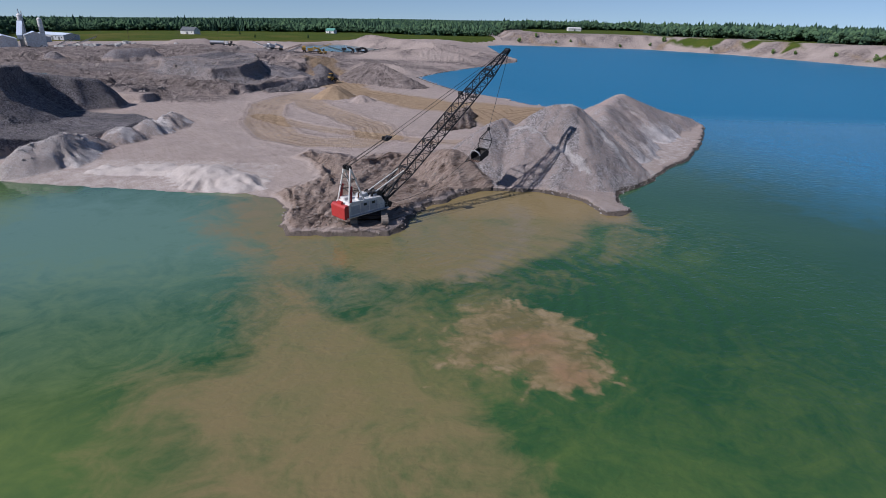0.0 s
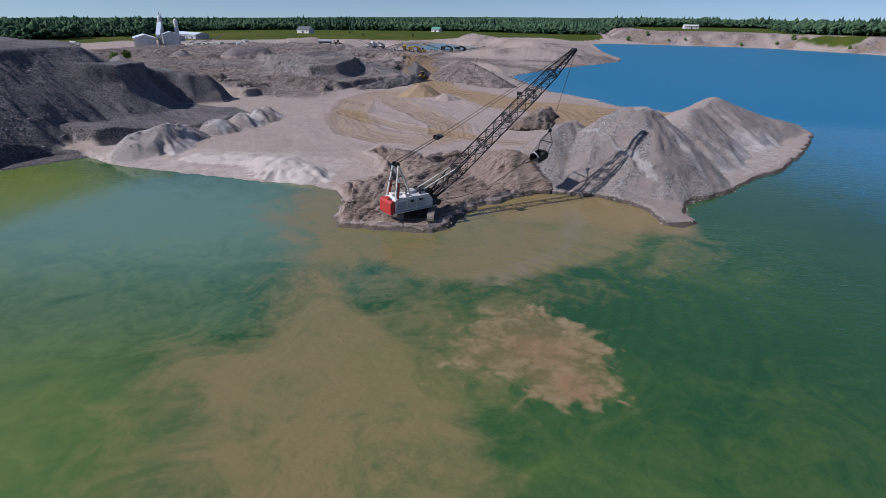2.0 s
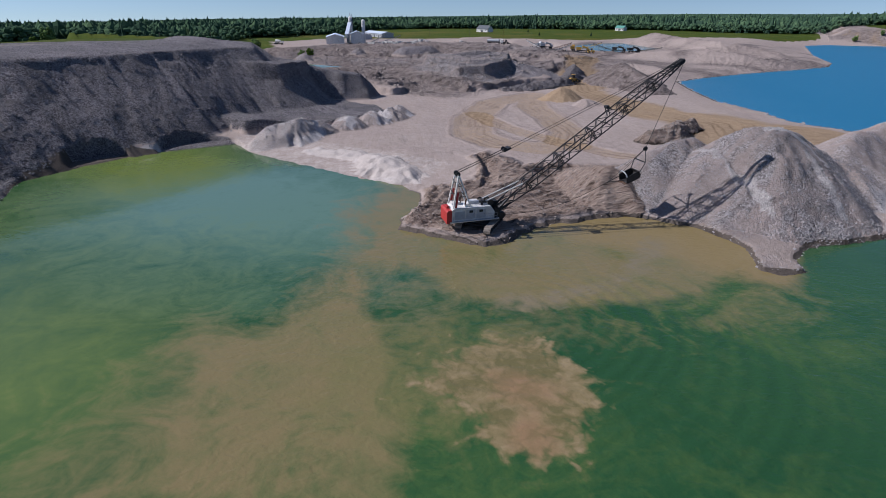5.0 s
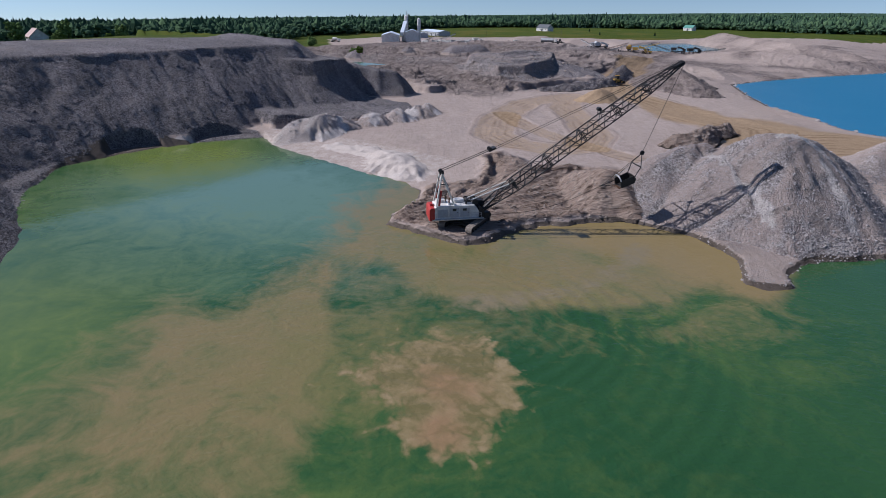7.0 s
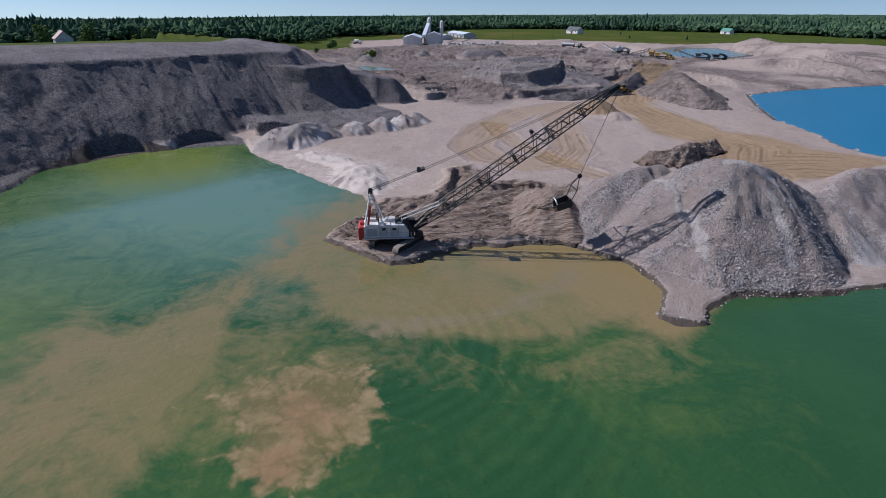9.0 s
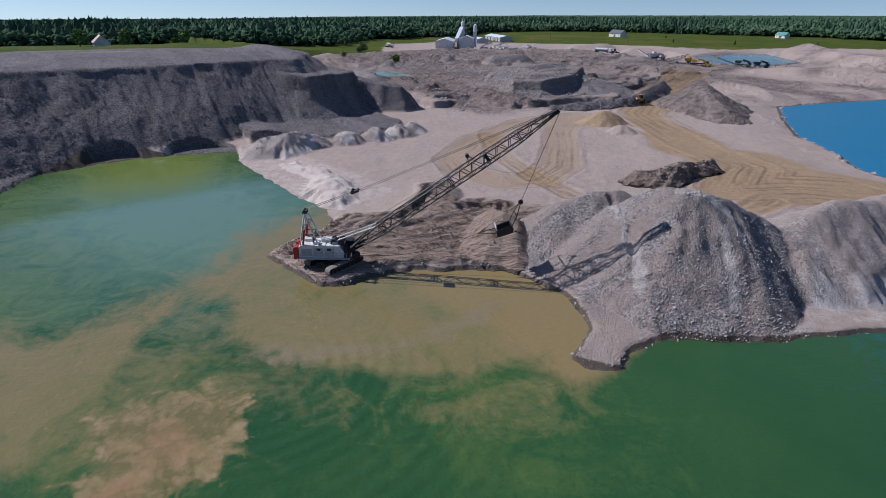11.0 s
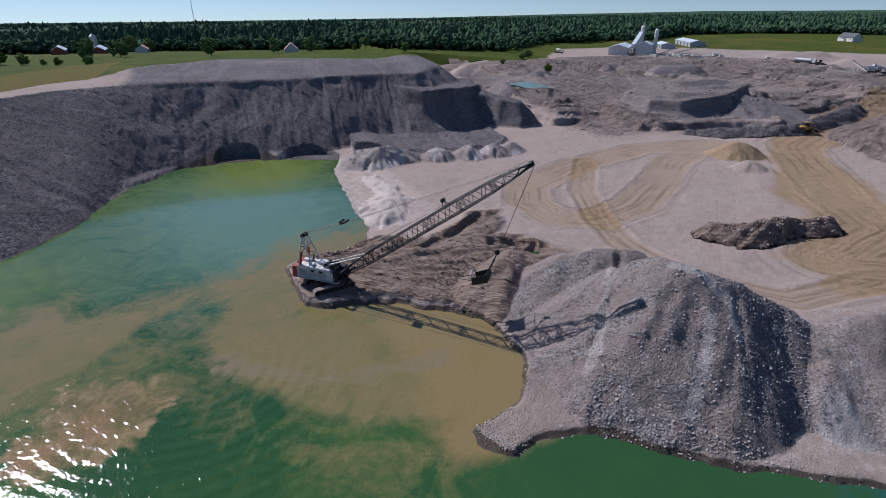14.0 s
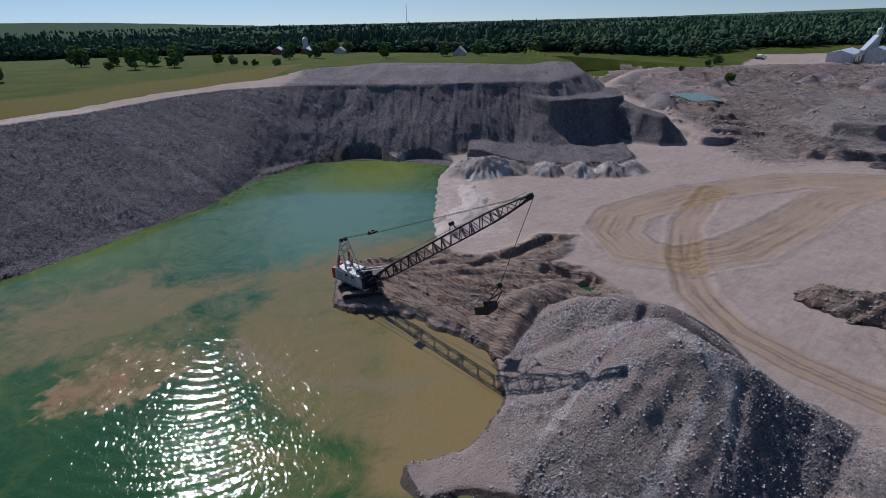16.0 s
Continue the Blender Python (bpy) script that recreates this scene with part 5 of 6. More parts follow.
evergreen = fbm(wx, wy, 130, 3, 210) + rng.uniform(-0.45, 0.45, len(wx)) + np.where((wd > 60), 0.0, -0.22) > 0.16
tall = np.where(evergreen, rng.uniform(11, 18, len(wx)), rng.uniform(9, 15, len(wx))) * np.where(wd < 6, rng.uniform(0.35, 0.9, len(wx)), 1.0) * (1 + 0.35 * fbm(wx, wy, 70, 3, 212)) * np.where(wx > 200, 1.15, 1.0)
leafy = [broad_template(rng, 5, 16, 1, 1.25) for _ in range(6)]
spiky = [conifer_template(rng, 5, 6) for _ in range(5)]
round_top = [crown_template(rng, False) for _ in range(6)]
sharp_top = [crown_template(rng, True) for _ in range(6)]
near = wd < 26
for name, pick, kit, mat, label in (
        ("broadleaf_wood", near & ~evergreen, leafy, LEAF, "dense green broadleaf wood round the quarry"),
        ("conifer_wood", near & evergreen, spiky, NEEDLE, "dark conifers standing among the broadleaf wood"),
        ("inner_broadleaf_wood", ~near & ~evergreen, round_top, LEAF, "close round crowns inside the broadleaf wood"),
        ("inner_conifer_wood", ~near & evergreen, sharp_top, NEEDLE, "close dark conifer tops inside the wood")):
    plant_all(name, kit, wx[pick], wy[pick], wz[pick], tall[pick] * (1.15 if name.startswith("inner") else 1.0), rng, mat, label, "woodland")


def canopy_sheet(x, y):
    d = wood_depth(x, y)
    z = ground_z(x, y)[0]
    lump = 1.8 * fbm(x, y, 24, 3, 220) + 5.0 * (value_noise(x / 8.0, y / 8.0, 221) - 0.45)
    return z + np.clip(5 + 3.0 * step(10, 60, d), 0, 8) + lump * np.where(np.hypot(x, y) > 2000, 0.6, 1), {}


canopy = sheet("wood_canopy", axis(-1250, 250, 8.0, -4700, 4700, 1.03), axis(-420, 1500, 8.0, -4700, 4700, 1.035), canopy_sheet, CANOPY, keep=lambda x, y: wood_depth(x, y) > 14)
tagged(canopy, "unbroken dark green tree canopy reaching the horizon", "woodland", kind="stuff")


def tree(name, x, y, h, crown_mat, label, category, conifer=False, squat=1.5, group="field trees"):
    """One tree with a tapered, forking trunk and a crown of many clumps."""
    r = np.random.default_rng(int(abs(x * 7 + y * 13)) + 5)
    h = h * (1.1 + 0.35 * r.uniform(0, 1))
    z = height(x, y)
    t = thing(name, Matrix.Translation((x, y, z - 0.15)), label, category, group)
    bm = tube(B(), (0, 0, 0), (0, 0, h * 0.5), 0.03 * h, 8, 0.012 * h)
    if not conifer:
        for k in range(5):
            a = k * 1.26 + r.uniform(0, 0.5)
            tube(bm, (0, 0, h * (0.18 + 0.06 * k)), (0.2 * h * math.cos(a), 0.2 * h * math.sin(a), h * (0.45 + 0.07 * k)), 0.014 * h, 5, 0.005 * h)
    part("trunk", bm, BARK, t)
    if conifer:
        v, f = conifer_template(r, 10, 11)
    else:
        lobes, faces, base = [], [], 0
        for k in range(5):
            lv, lf = broad_template(r, 30, 150, 1, squat * r.uniform(0.55, 0.85), 0.12, 0.62)
            a, off, size = r.uniform(0, 6.28), (0.0 if k == 0 else r.uniform(0.10, 0.26)) * squat, 1.0 if k == 0 else r.uniform(0.5, 0.85)
            lobes.append(lv * size + np.array([off * math.cos(a), off * math.sin(a), 0.04 + (0 if k == 0 else r.uniform(0.0, 0.14))]))
            faces.append(lf + base)
            base += len(lv)
        v, f = np.concatenate(lobes), np.concatenate(faces)
    crown = new("crown", mesh_from("crown", v * h, f, 3, crown_mat, False))
    crown.parent = t
    return t


for x, y, h in ((-199, -95, 9), (-244, -50, 10.5), (-259, -34, 9.5), (-312, -94, 11), (-316, -76, 12), (-299, -110, 10), (-330, -60, 12), (-291, -60, 8), (-361, 12, 10), (-372, 30, 9), (-334, 88, 9), (-342, 130, 8), (-338, 156, 8), (-395, 212, 8.5), (-374, 241, 7), (-522, 25, 12), (-500, 42, 11)):
    tree("tree", x, y, h, CROWN_LEAF, "round-crowned green broadleaf tree in the field", "tree")
for x, y, h in ((-240, -62, 4.5), (-287, -18, 5.0), (-278, -6, 4.5), (-262, 6, 3.0), (-255, 14, 3.5), (-252, 28, 4.0), (-418, 178, 5), (-400, 205, 4.5), (-310, 278, 4.0), (-305, 297, 4.0), (-241, 296, 4.5), (-262, 310, 4), (-360, 160, 5), (-330, 330, 5), (-345, 345, 6)):
    tree("shrub", x, y, h, SHRUB if (x * 3 + y) % 2 > 0.9 else CROWN_LEAF, "low leafy green shrub standing in grass", "shrub", squat=1.7, group="shrubs")
for x, y, h in ((-250, 745, 4), (-190, 780, 5), (-300, 830, 4), (-120, 850, 4)):
    tree("conifer", x, y, h, NEEDLE, "dark conifer standing alone in the far field", "tree", True)
for x, y, h in ((440, 782, 6), (452, 752, 5), (330, 948, 5), (350, 945, 6), (395, 870, 5), (180, 972, 4), (205, 975, 5), (283, 955, 5), (120, 985, 7), (150, 1000, 6), (482, 650, 6), (470, 700, 5)):
    tree("shrub", x, y, h, CROWN_LEAF, "dark green bush on the sandy far bank", "shrub", squat=1.5, group="bank bushes")


# ---- buildings ----
def gable(name, x, y, turn, long, wide, eave, rise, wall_mat, roof_mat, label, category, doors=2, windows=3, group=""):
    """A gabled building with wall, overhanging roof, doors and windows."""
    z = min(height(x + a, y + b) for a in (-wide / 2, wide / 2) for b in (-wide / 2, wide / 2))
    t = thing(name, pose(x, y, z - 0.3, 0, 0, turn), label, category, group)
    bm = prism(B(), [(-wide / 2, 0), (wide / 2, 0), (wide / 2, eave), (0, eave + rise), (-wide / 2, eave)], -long / 2, long / 2)
    part("wall", bm, wall_mat, t)
    over, th = 0.5, 0.25
    k = rise / (wide / 2)
    for s in (-1, 1):
        bm = prism(B(), [(0, eave + rise + 0.03), (s * (wide / 2 + over), eave - over * k + 0.03), (s * (wide / 2 + over), eave - over * k + th), (0, eave + rise + th)], -long / 2 - over, long / 2 + over)
        part("roof", bm, roof_mat, t)
    for i in range(doors):
        yy = -long / 2 + long * (i + 0.7) / (doors + 0.4)
        for s in (-1, 1):
            d = part("door", box(B(), (0.12, min(3.2, long / 5), min(3.4, eave * 0.75)), (s * (wide / 2 + 0.04), yy, min(3.4, eave * 0.75) / 2 + 0.3), None), ROOF_DARK, t)
    for i in range(windows):
        yy = -long / 2 + long * (i + 0.35) / (windows + 0.1)
        for s in (-1, 1):
            part("window", box(B(), (0.10, 1.2, 1.1), (s * (wide / 2 + 0.03), yy, eave * 0.62)), GLASS, t)
    return t


gable("batch_plant_hall", -352, 452, 40, 34, 17, 6.5, 2.6, WHITE, ROOF_PALE, "wide white metal-clad batching hall in the yard", "hall", 2, 4)
gable("batch_plant_hall", -336, 466, 40, 17, 13, 9.5, 2.6, WHITE, ROOF_PALE, "taller white metal-clad hall at the batching plant", "hall", 1, 2)
gable("long_shed", -405, 595, 62, 52, 16, 5.0, 2.0, GREY_PANEL, ROOF_PALE, "long low shed with a pale blue metal roof", "shed", 4, 5)
gable("open_shed", -392, 545, 62, 26, 14, 4.5, 1.8, GREY_PANEL, ROOF_PALE, "low grey workshop with a pale metal roof", "shed", 3, 2)
gable("field_barn", -360, 805, 75, 22, 13, 5.0, 4.5, WHITE, ROOF_DARK, "white field barn with a dark roof", "barn", 1, 2)
gable("farmhouse", -204, 1005, 70, 16, 10, 5.0, 3.5, WHITE, ROOF_GREEN, "white farmhouse with a green metal roof", "house", 1, 4)
gable("farmhouse", -347, 143, 80, 14, 9, 3.2, 4.0, WHITE, ROOF_PINK, "small house with a weathered pinkish roof in grass", "house", 1, 3)
gable("barn", -530, -34, 95, 22, 11, 4.5, 3.2, BARN_RED, ROOF_PALE, "red farm barn with a pale metal roof", "barn", 2, 3, "farm barns")
gable("barn", -512, 0, 92, 26, 11, 4.0, 3.0, BARN_RED, ROOF_PALE, "long red farm barn with a pale metal roof", "barn", 2, 4, "farm barns")
gable("barn", -492, 36, 88, 20, 10, 4.0, 3.0, WHITE, ROOF_PINK, "white farm building with a reddish roof", "barn", 1, 4, "farm barns")
gable("white_shed", 252, 1180, 96, 26, 12, 5.5, 2.0, WHITE, WHITE, "long white shed behind the far bank", "shed", 1, 2)
gable("house", 80, 1120, 20, 12, 9, 4, 3, WHITE, ROOF_DARK, "small white house among far trees", "house", 1, 2)


def silo(x, y, r, h, mat, label, dome=True, pipe=False):
    t = thing("silo", Matrix.Translation((x, y, height(x, y) - 0.3)), label, "silo", "silos")
    bm = tube(B(), (0, 0, 0), (0, 0, h), r, 24)
    part("barrel", bm, mat, t, smooth=False)
    for k in range(1, 6):
        part("hoop", tube(B(), (0, 0, h * k / 6 - 0.12), (0, 0, h * k / 6 + 0.12), r * 1.02, 24), STEEL_GREY, t)
    part("cap", tube(B(), (0, 0, h), (0, 0, h + r * 0.7), r * 1.03, 24, r * 0.25), mat, t)
    if pipe:
        bm = tube(B(), (r + 0.3, 0, 0), (r + 0.3, 0, h + 3), 0.3, 8)
        tube(bm, (0, 0, h + r * 0.7), (0, 0, h + 4.5), 0.35, 8)
        part("pipe", bm, STEEL_GREY, t)
    return t


silo(-350, 474, 1.9, 24, WHITE, "tall white cement silo beside the batching tower", pipe=True)
silo(-340, 482, 1.8, 21, WHITE, "white cement silo beside the batching tower")
silo(-536, -6, 3.0, 15, STEEL_GREY, "grey concrete farm silo beside the barns")

# covered loading gallery that climbs from the hall to the silos
gz = height(-345, 464)
t = thing("loading_gallery", pose(-345, 464, gz, 0, 0, 118), "white covered gallery sloping up to the cement silos", "gallery")
part("gallery_body", prism(B(), [(-9, 5.5), (8, 15.5), (8, 18.5), (-9, 8.5)], -1.5, 1.5), WHITE, t)
part("gallery_roof", prism(B(), [(-9.3, 8.55), (8.3, 18.9), (8.3, 19.2), (-9.3, 8.85)], -1.8, 1.8), ROOF_PALE, t)
for px, pz in ((-4.0, 8.4), (2.0, 12.0), (7.0, 14.9)):
    part("gallery_leg", box(B(), (0.4, 2.4, pz), (px, 0, pz / 2)), STEEL_GREY, t)

# mixer drum by the yard and a radio mast
t = thing("mixer_truck", pose(-372, 395, height(-372, 395), 0, 0, 20), "parked mixer truck with a round white drum", "truck")
part("drum", tube(B(), (-2, 0, 2.6), (2.2, 0, 3.0), 1.7, 16, 1.1), WHITE, t)
part("chassis", box(B(), (8, 2.3, 0.7), (0, 0, 0.95)), DARK, t)
part("truck_cab", box(B(), (1.9, 2.3, 2.0), (4.2, 0, 2.1), None, 0.15), WHITE, t)
for x in (-3, -1.8, 3.6):
    for y in (-1.05, 1.05):
        part("wheel", tube(B(), (x, y - 0.18, 0.55), (x, y + 0.18, 0.55), 0.55, 14), RUBBER, t)
t = thing("radio_mast", Matrix.Translation((-1900, 95, height(-1900, 95))), "thin lattice radio mast far above the wood", "mast")
bm = B()
for k in range(3):
    a = k * 2.094
    tube(bm, (1.2 * math.cos(a), 1.2 * math.sin(a), 0), (0.6 * math.cos(a), 0.6 * math.sin(a), 78), 0.25, 5)
    for i in range(20):
        b2 = (k + (1 if i % 2 else -1)) * 2.094
        tube(bm, (1.1 * math.cos(a), 1.1 * math.sin(a), i * 3.9), (1.0 * math.cos(b2), 1.0 * math.sin(b2), i * 3.9 + 3.9), 0.1, 4)
part("mast_frame", bm, STEEL_GREY, t)


# ---- quarry plant and vehicles ----
def conveyor(x, y, turn, long, low, high, mat, label):
    """A belt conveyor: lattice frame, belt, legs, head drum and wheels."""
    z = height(x, y)
    t = thing("conveyor", pose(x, y, z, 0, 0, turn), label, "conveyor", "belt conveyors")
    a, b = Vector((-long / 2, 0, low)), Vector((long / 2, 0, high))
    bm = B()
    for s in (-0.55, 0.55):
        for dz in (0, -0.7):
            tube(bm, a + Vector((0, s, dz)), b + Vector((0, s, dz)), 0.09, 4)
        n = int(long / 1.3)
        for i in range(n):
            p, q2 = a.lerp(b, i / n), a.lerp(b, (i + 1) / n)
            tube(bm, p + Vector((0, s, 0)), q2 + Vector((0, s, -0.7)), 0.05, 4)
    part("frame", bm, mat, t)
    m = Matrix.Translation((a + b) / 2 + Vector((0, 0, 0.12))) @ (b - a).to_track_quat("X", "Z").to_matrix().to_4x4()
    part("belt", box(B(), ((b - a).length, 0.95, 0.07), (0, 0, 0), m), RUBBER, t)
    part("head_drum", tube(B(), b + Vector((0, -0.55, 0)), b + Vector((0, 0.55, 0)), 0.35, 12), DARK, t)
    for f in (0.45, 0.75):
        p = a.lerp(b, f)
        bm = B()
        for s in (-0.5, 0.5):
            tube(bm, p + Vector((0, s, -0.6)), Vector((p.x - 0.6, s * 2, 0)), 0.09, 5)
        part("leg", bm, mat, t)
    for s in (-1.3, 1.3):
        part("wheel", tube(B(), (0.1 * long, s - 0.15, 0.5), (0.1 * long, s + 0.15, 0.5), 0.5, 12), RUBBER, t)
    return t


def screen_plant(x, y, turn, mat, label):
    """A mobile screener: hopper, sloping screen box, engine, chassis and legs."""
    z = height(x, y)
    t = thing("screening_plant", pose(x, y, z, 0, 0, turn), label, "screening plant", "screening plants")
    part("chassis", box(B(), (11, 1.6, 0.6), (0, 0, 1.5)), DARK, t)
    part("hopper", prism(B(), [(-5.5, 2.2), (-2.2, 2.2), (-1.4, 4.4), (-6.3, 4.4)], -1.7, 1.7), mat, t)
    part("screen_box", box(B(), (5.2, 2.3, 1.3), (0, 0, 0), pose(1.5, 0, 4.3, 0, 14, 0), 0.08), mat, t)
    part("engine_box", box(B(), (2.2, 1.8, 1.6), (4.4, 0, 2.6), None, 0.1), mat, t)
    bm = B()
    for px in (-4.5, -1, 2.5, 5):
        for s in (-0.8, 0.8):
            tube(bm, (px, s, 0), (px, s, 2.2), 0.12, 5)
            tube(bm, (px, s, 2.2), (px + 1, s, 4.0), 0.08, 5)
    part("leg_frame", bm, DARK, t)
    for px in (3.2, 4.4):
        for s in (-1.0, 1.0):
            part("wheel", tube(B(), (px, s - 0.2, 0.55), (px, s + 0.2, 0.55), 0.55, 12), RUBBER, t)
    return t


for x, y, a, mat, lab in ((-150, 500, 35, STEEL_GREY, "grey mobile screening plant on the quarry floor"), (-128, 508, 100, YELLOW, "yellow mobile crushing plant on the quarry floor"), (-118, 505, 20, YELLOW, "yellow screening plant among conveyors"), (-92, 526, 10, DARK, "dark mobile crusher beside the settling pond"), (-80, 530, 40, DARK, "dark screening plant beside the settling pond"), (-160, 512, 70, STEEL_GREY, "grey screening plant behind sand heaps")):
    screen_plant(x, y, a, mat, lab)
for x, y, a, l, h, mat, lab in ((-164, 503, 150, 20, 6.0, STEEL_GREY, "grey inclined belt conveyor"), (-140, 510, 20, 18, 6.5, RUST, "rusty inclined belt conveyor"), (-116, 512, 15, 22, 8.0, YELLOW, "yellow inclined stacking conveyor"), (-104, 520, 170, 20, 6.0, DARK, "dark inclined belt conveyor"), (-134, 498, 60, 16, 5.0, STEEL_GREY, "grey belt conveyor among the screening plants"), (-70, 535, 5, 24, 5.5, DARK, "dark belt conveyor by the settling pond"), (-320, 480, 75, 18, 7.5, STEEL_GREY, "grey aggregate feed conveyor at the batching hall"), (-312, 492, 60, 20, 7.0, STEEL_GREY, "grey aggregate feed conveyor at the batching hall")):
    conveyor(x, y, a, l, 1.2, h, mat, lab)

# tanker lorry and dump truck on the haul road
z = height(-197, 492)
t = thing("tanker_lorry", pose(-197, 492, z, 0, 0, 8), "parked lorry with a long silver tank trailer", "lorry")
part("tank", tube(B(), (-7, 0, 2.5), (4.5, 0, 2.5), 1.35, 18), STEEL_GREY, t)
part("chassis", box(B(), (14, 2.2, 0.5), (0, 0, 1.0)), DARK, t)
lc = part("lorry_cab", box(B(), (2.4, 2.4, 2.7), (6.6, 0, 2.3), None, 0.2), WHITE, t)
part("windscreen", box(B(), (0.06, 2.0, 0.9), (7.82, 0, 2.9)), GLASS, lc)
for x in (-6, -4.7, 4.2, 6.6):
    for y in (-1.05, 1.05):
        part("wheel", tube(B(), (x, y - 0.2, 0.55), (x, y + 0.2, 0.55), 0.55, 14), RUBBER, t)


def loader(x, y, turn, mat, label, name="wheel_loader"):
    z = height(x, y)
    t = thing(name, pose(x, y, z, 0, 0, turn), label, "loader", "loaders")
    part("rear_body", prism(B(), [(-3.6, 1.1), (-0.6, 1.1), (-0.6, 2.4), (-3.2, 2.3), (-3.6, 1.9)], -1.1, 1.1), mat, t)
    part("front_frame", box(B(), (2.2, 1.1, 0.9), (0.9, 0, 1.3), None, 0.08), mat, t)
    cb = part("loader_cab", box(B(), (1.5, 1.6, 1.6), (-0.7, 0, 3.1), None, 0.1), BLACK, t)
    part("cab_roof", box(B(), (1.7, 1.8, 0.15), (-0.7, 0, 3.95)), mat, cb)
    for y2 in (-0.65, 0.65):
        part("lift_arm", tube(B(), (0.4, y2, 2.2), (3.2, y2, 0.8), 0.17, 6), mat, t)
    part("loader_bucket", prism(B(), [(3.0, 0.2), (4.4, 0.15), (3.3, 0.5), (3.2, 1.4), (2.9, 1.3)], -1.6, 1.6), DARK, t)
    for x2 in (-2.3, 1.4):
        for y2 in (-1.15, 1.15):
            w = part("wheel", tube(B(), (x2, y2 - 0.33, 0.85), (x2, y2 + 0.33, 0.85), 0.85, 16), RUBBER, t)
            part("rim", tube(B(), (x2, y2 - 0.35, 0.85), (x2, y2 + 0.35, 0.85), 0.42, 12), mat, w)
    return t


loader(-63, 306, 60, YELLOW, "muddy yellow wheel loader on the haul road")
loader(-186, 494, 10, DARK, "dark dump truck parked behind the tanker", "dump_truck")
loader(-110, 500, 200, YELLOW, "yellow wheel loader beside the crushers")

# stacked pale concrete blocks and parked cars in the yard
rng = np.random.default_rng(5)
stack = B()
for k in range(70):
    u = rng.uniform(0, 1)
    x, y = -305 + 60 * u + rng.normal(0, 6), 455 + 70 * u + rng.normal(0, 7)
    box(stack, (rng.uniform(1.5, 4.5), rng.uniform(1.2, 2.5), rng.uniform(0.8, 2.2)), (0, 0, 0.4), pose(x, y, height(x, y) + 0.2, 0, 0, rng.uniform(0, 180)))
me = bpy.data.meshes.new("concrete_blocks")
stack.to_mesh(me)
stack.free()
me.materials.append(CONCRETE)
tagged(new("concrete_blocks", me), "scattered pale precast concrete blocks in the yard", "concrete blocks", kind="stuff")


def car(x, y, turn, mat, label):
    t = thing("car", pose(x, y, height(x, y), 0, 0, turn), label, "car", "parked cars")
    bm = prism(B(), [(-2.2, 0.4), (2.2, 0.4), (2.2, 0.85), (1.1, 0.95), (0.5, 1.45), (-1.4, 1.45), (-2.1, 0.95)], -0.85, 0.85)
    bmesh.ops.bevel(bm, geom=list(bm.edges), offset=0.08, segments=2, affect="EDGES", profile=0.5)
    part("body", bm, mat, t)
    part("window_band", box(B(), (1.7, 1.72, 0.34), (-0.4, 0, 1.2)), GLASS, t)
    for x2 in (-1.35, 1.35):
        for y2 in (-0.78, 0.78):
            part("wheel", tube(B(), (x2, y2 - 0.1, 0.33), (x2, y2 + 0.1, 0.33), 0.33, 12), RUBBER, t)


for x, y, a, mat, lab in ((-328, 436, 20, GREY_PANEL, "grey car parked beside the batching hall"), (-324, 441, 20, BLACK, "black car parked beside the batching hall"), (-318, 448, 25, WHITE, "white car parked beside the batching hall"), (-388, 408, 60, RED, "red car parked by the yard gate"), (-382, 402, 60, WHITE, "white car parked by the yard gate")):
    car(x, y, a, mat, lab)

for x, y in ((-300, 640), (-262, 655), (-345, 620), (-420, 360), (-405, 300)):
    t = thing("utility_pole", Matrix.Translation((x, y, height(x, y) - 0.3)), "tall wooden utility pole with a cross arm", "utility pole", "utility poles")
    part("pole", tube(B(), (0, 0, 0), (0, 0, 11), 0.16, 8, 0.11), BARK, t)
    part("cross_arm", box(B(), (2.2, 0.12, 0.14), (0, 0, 10.2)), BARK, t)


# ---- loose stones ----
ROCK = plain("loose_stone", (0.34, 0.31, 0.295), 0.9, 0, 0.4, 1.2)
HEAP_ROCK = plain("heap_cobble", (0.36, 0.333, 0.33), 0.9, 0, 0.4, 1.2)
DARK_ROCK = plain("bluff_cobble", (0.20, 0.187, 0.193), 0.9, 0, 0.4, 1.2)


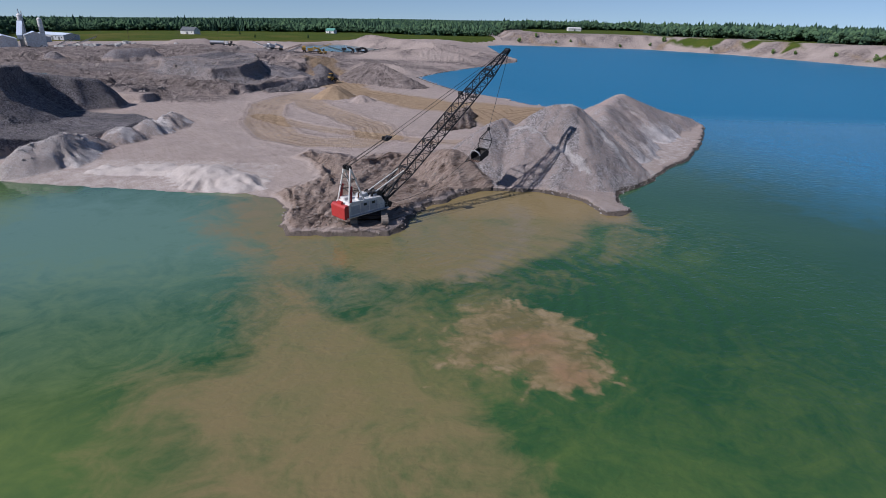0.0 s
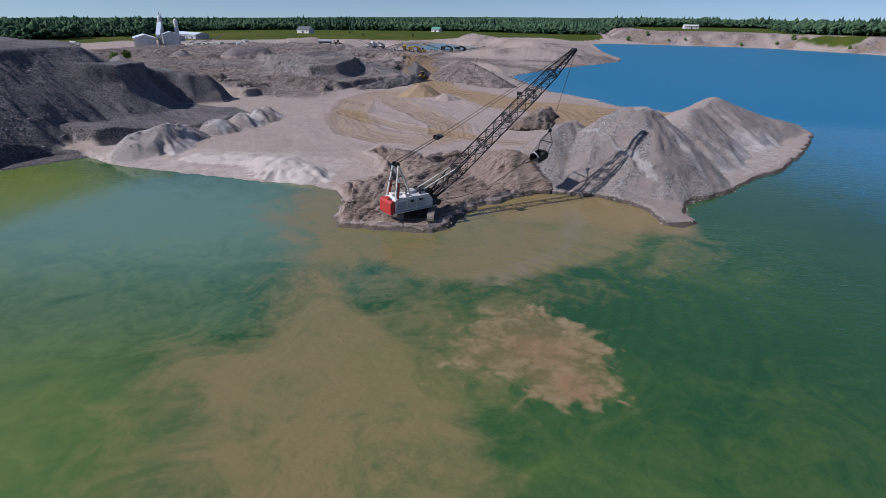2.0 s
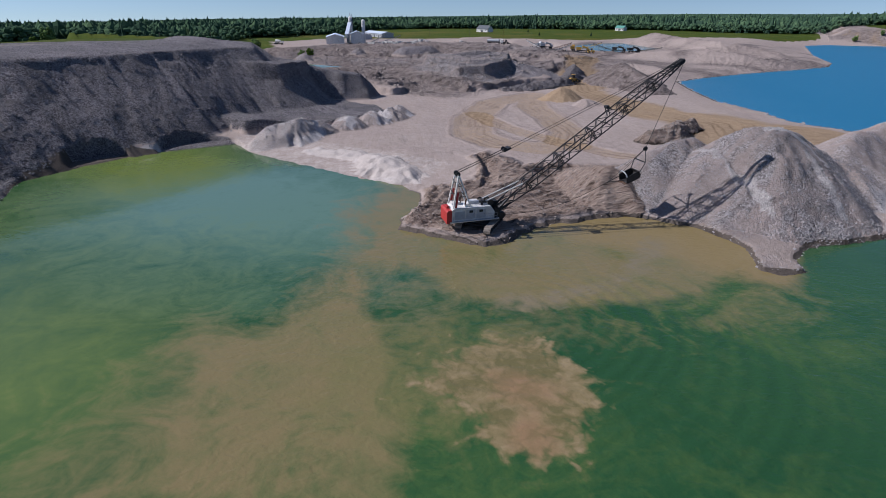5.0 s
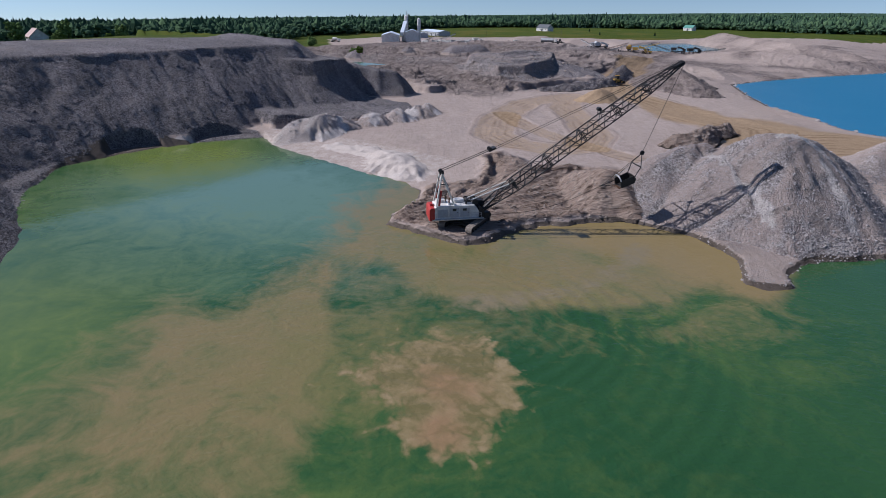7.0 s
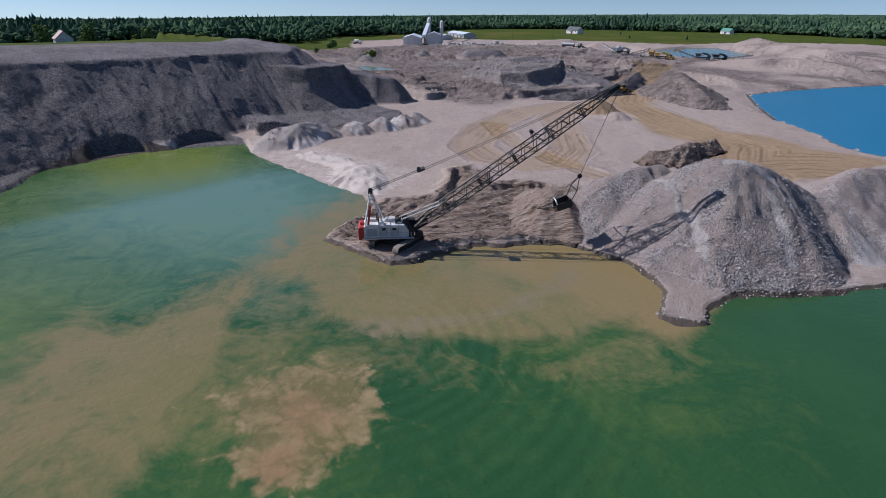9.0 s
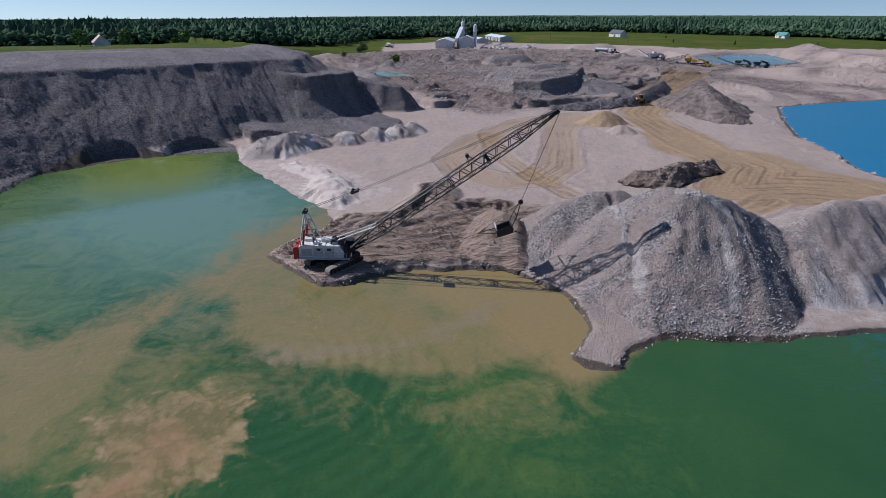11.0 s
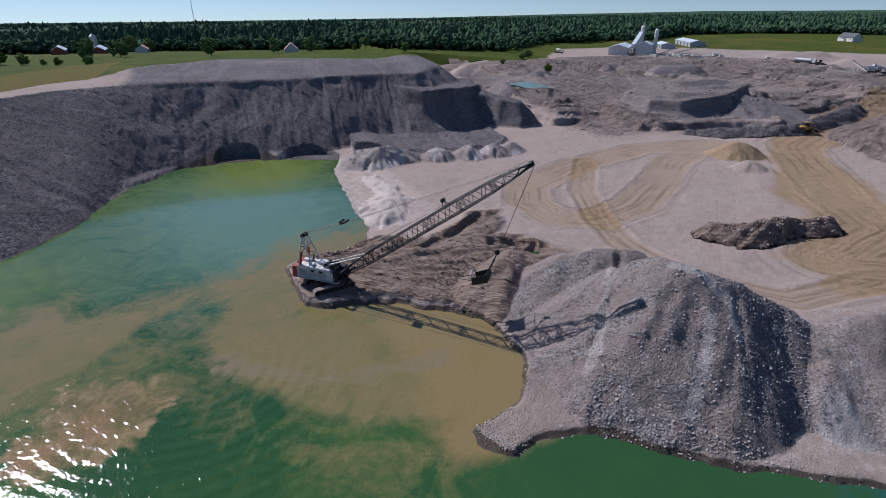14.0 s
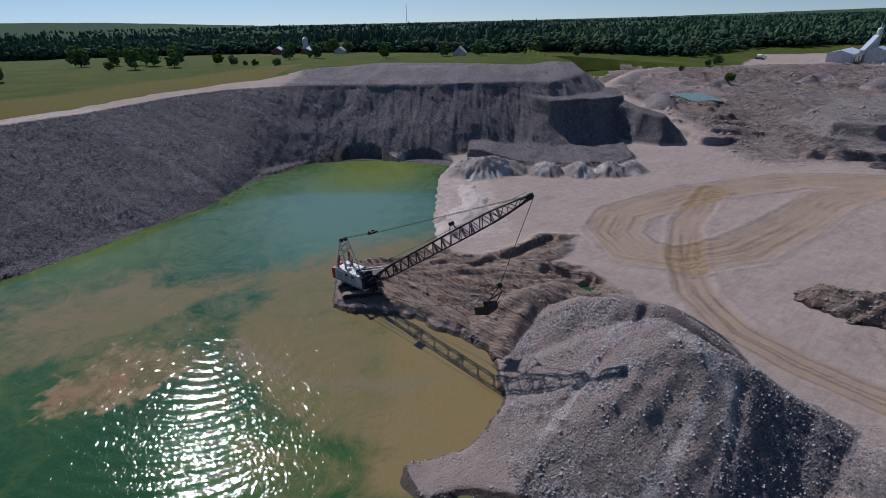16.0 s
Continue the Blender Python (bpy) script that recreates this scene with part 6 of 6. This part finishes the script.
def stones(name, count, place, small, large, label, seed, material, keep=None, power=3):
    """Many angular stones in one mesh, half sunk into the ground."""
    r = np.random.default_rng(seed)
    px, py = place(r, count)
    got = ground_z(px, py)
    ok = got[1] > -0.6
    if keep is not None:
        ok &= keep(px, py, got[5])
    px, py, pz = px[ok], py[ok], got[0][ok]
    n = len(px)
    d = small + (large - small) * r.uniform(0, 1, n) ** power
    block = np.array([(-1, -1, -1), (1, -1, -1), (1, 1, -1), (-1, 1, -1), (-1, -1, 1), (1, -1, 1), (1, 1, 1), (-1, 1, 1)], float) * 0.5
    tri = np.array([(4, 5, 6), (4, 6, 7), (0, 1, 5), (0, 5, 4), (1, 2, 6), (1, 6, 5), (2, 3, 7), (2, 7, 6), (3, 0, 4), (3, 4, 7)])
    v = block[None] * r.uniform(0.55, 1.2, (n, 8, 3)) * r.uniform(0.75, 1.25, (n, 1, 3)) * (1, 1, 0.62)
    a, b = r.uniform(0, 6.28, (2, n, 1))
    b = b * 0.12
    x1, y1 = v[..., 0] * np.cos(a) - v[..., 1] * np.sin(a), v[..., 0] * np.sin(a) + v[..., 1] * np.cos(a)
    y2, z2 = y1 * np.cos(b) - v[..., 2] * np.sin(b), y1 * np.sin(b) + v[..., 2] * np.cos(b)
    co = np.stack([x1, y2, z2], -1) * d[:, None, None] + np.stack([px, py, pz - 0.02 * d], -1)[:, None]
    faces = (tri[None] + 8 * np.arange(n)[:, None, None]).reshape(-1, 3)
    ob = new(name, mesh_from(name, co.reshape(-1, 3), faces, 3, material, False))
    return tagged(ob, label, "stones", kind="stuff")


def along_line(line, spread):
    def place(r, n):
        seg = r.integers(0, len(line) - 1, n)
        t = r.uniform(0, 1, n)
        a, b = np.array(line, float)[seg], np.array(line, float)[seg + 1]
        p = a + (b - a) * t[:, None] + r.normal(0, spread, (n, 2))
        return p[:, 0], p[:, 1]
    return place


def on_patch(x0, x1, y0, y1):
    return lambda r, n: (r.uniform(x0, x1, n), r.uniform(y0, y1, n))


stones("toe_stones", 700, along_line([(38, 119.5), (43.5, 124.5), (49, 130.5), (54, 137)], 0.7), 0.06, 0.34, "pale broken stones at the foot of the gravel heap", 21, ROCK)
stones("shore_stones", 520, along_line([(27.5, 115), (31, 109), (33, 103.5), (38, 106), (38.5, 111), (40, 118), (46, 124.5), (53, 132.5), (60, 142.5), (70, 155), (84, 179), (99, 212)], 0.5), 0.06, 0.32, "grey stones along the water's edge", 22, ROCK)
stones("spit_stones", 90, on_patch(22, 42, 104, 124), 0.10, 0.5, "scattered stones on the gravel spit", 23, ROCK)
stones("heap_stones", 12000, on_patch(6, 50, 114, 156), 0.06, 0.34, "grey cobbles lying on the gravel heaps", 24, HEAP_ROCK, lambda x, y, h: np.isin(h, (1, 2)), 7)
stones("coarse_stones", 8000, on_patch(31, 53, 134, 155), 0.07, 0.26, "dark coarse stones on the steep side of the gravel heap", 29, DARK_ROCK, lambda x, y, h: (inside_by(x, y, COARSE) > -0.5) & (h > 0), 5)
stones("cliff_stones", 2600, on_patch(-158, -112, 62, 165), 0.15, 0.6, "dark stones and clods on the steep quarry bluff", 34, DARK_ROCK, lambda x, y, h: (inside_by(x, y, PLATEAU) < 1) & (h == 0) & (x < -116 - 0.1 * np.abs(y - 110)), 3)
stones("bluff_toe_stones", 2600, along_line([(-28, 10), (-48, 25), (-66, 32), (-85, 42), (-106, 52), (-122, 66), (-128, 80)], 4.0), 0.12, 0.5, "dark broken stones on the bluff's foot", 25, DARK_ROCK)
stones("bluff_stones", 15000, on_patch(-152, -30, -14, 78), 0.12, 0.50, "dark cobbles lying on the gravel bluff", 26, DARK_ROCK, lambda x, y, h: inside_by(x, y, PLATEAU) < 0)
stones("sand_heap_lumps", 2200, along_line([(-97, 125), (-96, 132), (-97, 139), (-95, 150), (-92, 164), (-90, 178)], 2.6), 0.12, 0.5, "grey lumps on the dumped sand heaps", 27, ROCK)
stones("far_shore_stones", 260, along_line([(55, 247), (38, 255), (27, 277), (10, 297), (-6, 335), (-19, 372), (-10, 400), (12, 448), (46, 508), (67, 550)], 1.5), 0.3, 1.4, "stones along the inner shore", 28, ROCK)
LUMP = plain("dug_earth_lump", (0.27, 0.225, 0.195), 0.95, 0, 0.4, 0.8)
stones("yard_lumps", 5000, on_patch(-320, -88, 222, 520), 0.25, 1.9, "clods and broken stones strewn over the dumped yard ground", 30, LUMP, lambda x, y, h: (fbm(x, y, 26, 3, 160) > 0.05) & (in_pond(x, y, GREEN_POND) > 1.15) & (inside_by(x, y, QUARRY) > 4), 6)
stones("berm_lumps", 1500, along_line([(0, 183), (5, 189), (5, 200), (8, 212)], 3.5), 0.1, 0.6, "dark clods on the rough earth berm", 32, LUMP, lambda x, y, h: h == 6, 4)
stones("mud_clods", 4200, on_patch(-34, 14, 86, 150), 0.10, 0.50, "brown clods in the churned mud round the dragline", 33, LUMP, lambda x, y, h: (inside_by(x, y, MUD) > 0) & (np.hypot(x + 13.2, y - 95) > 5.8), 5)
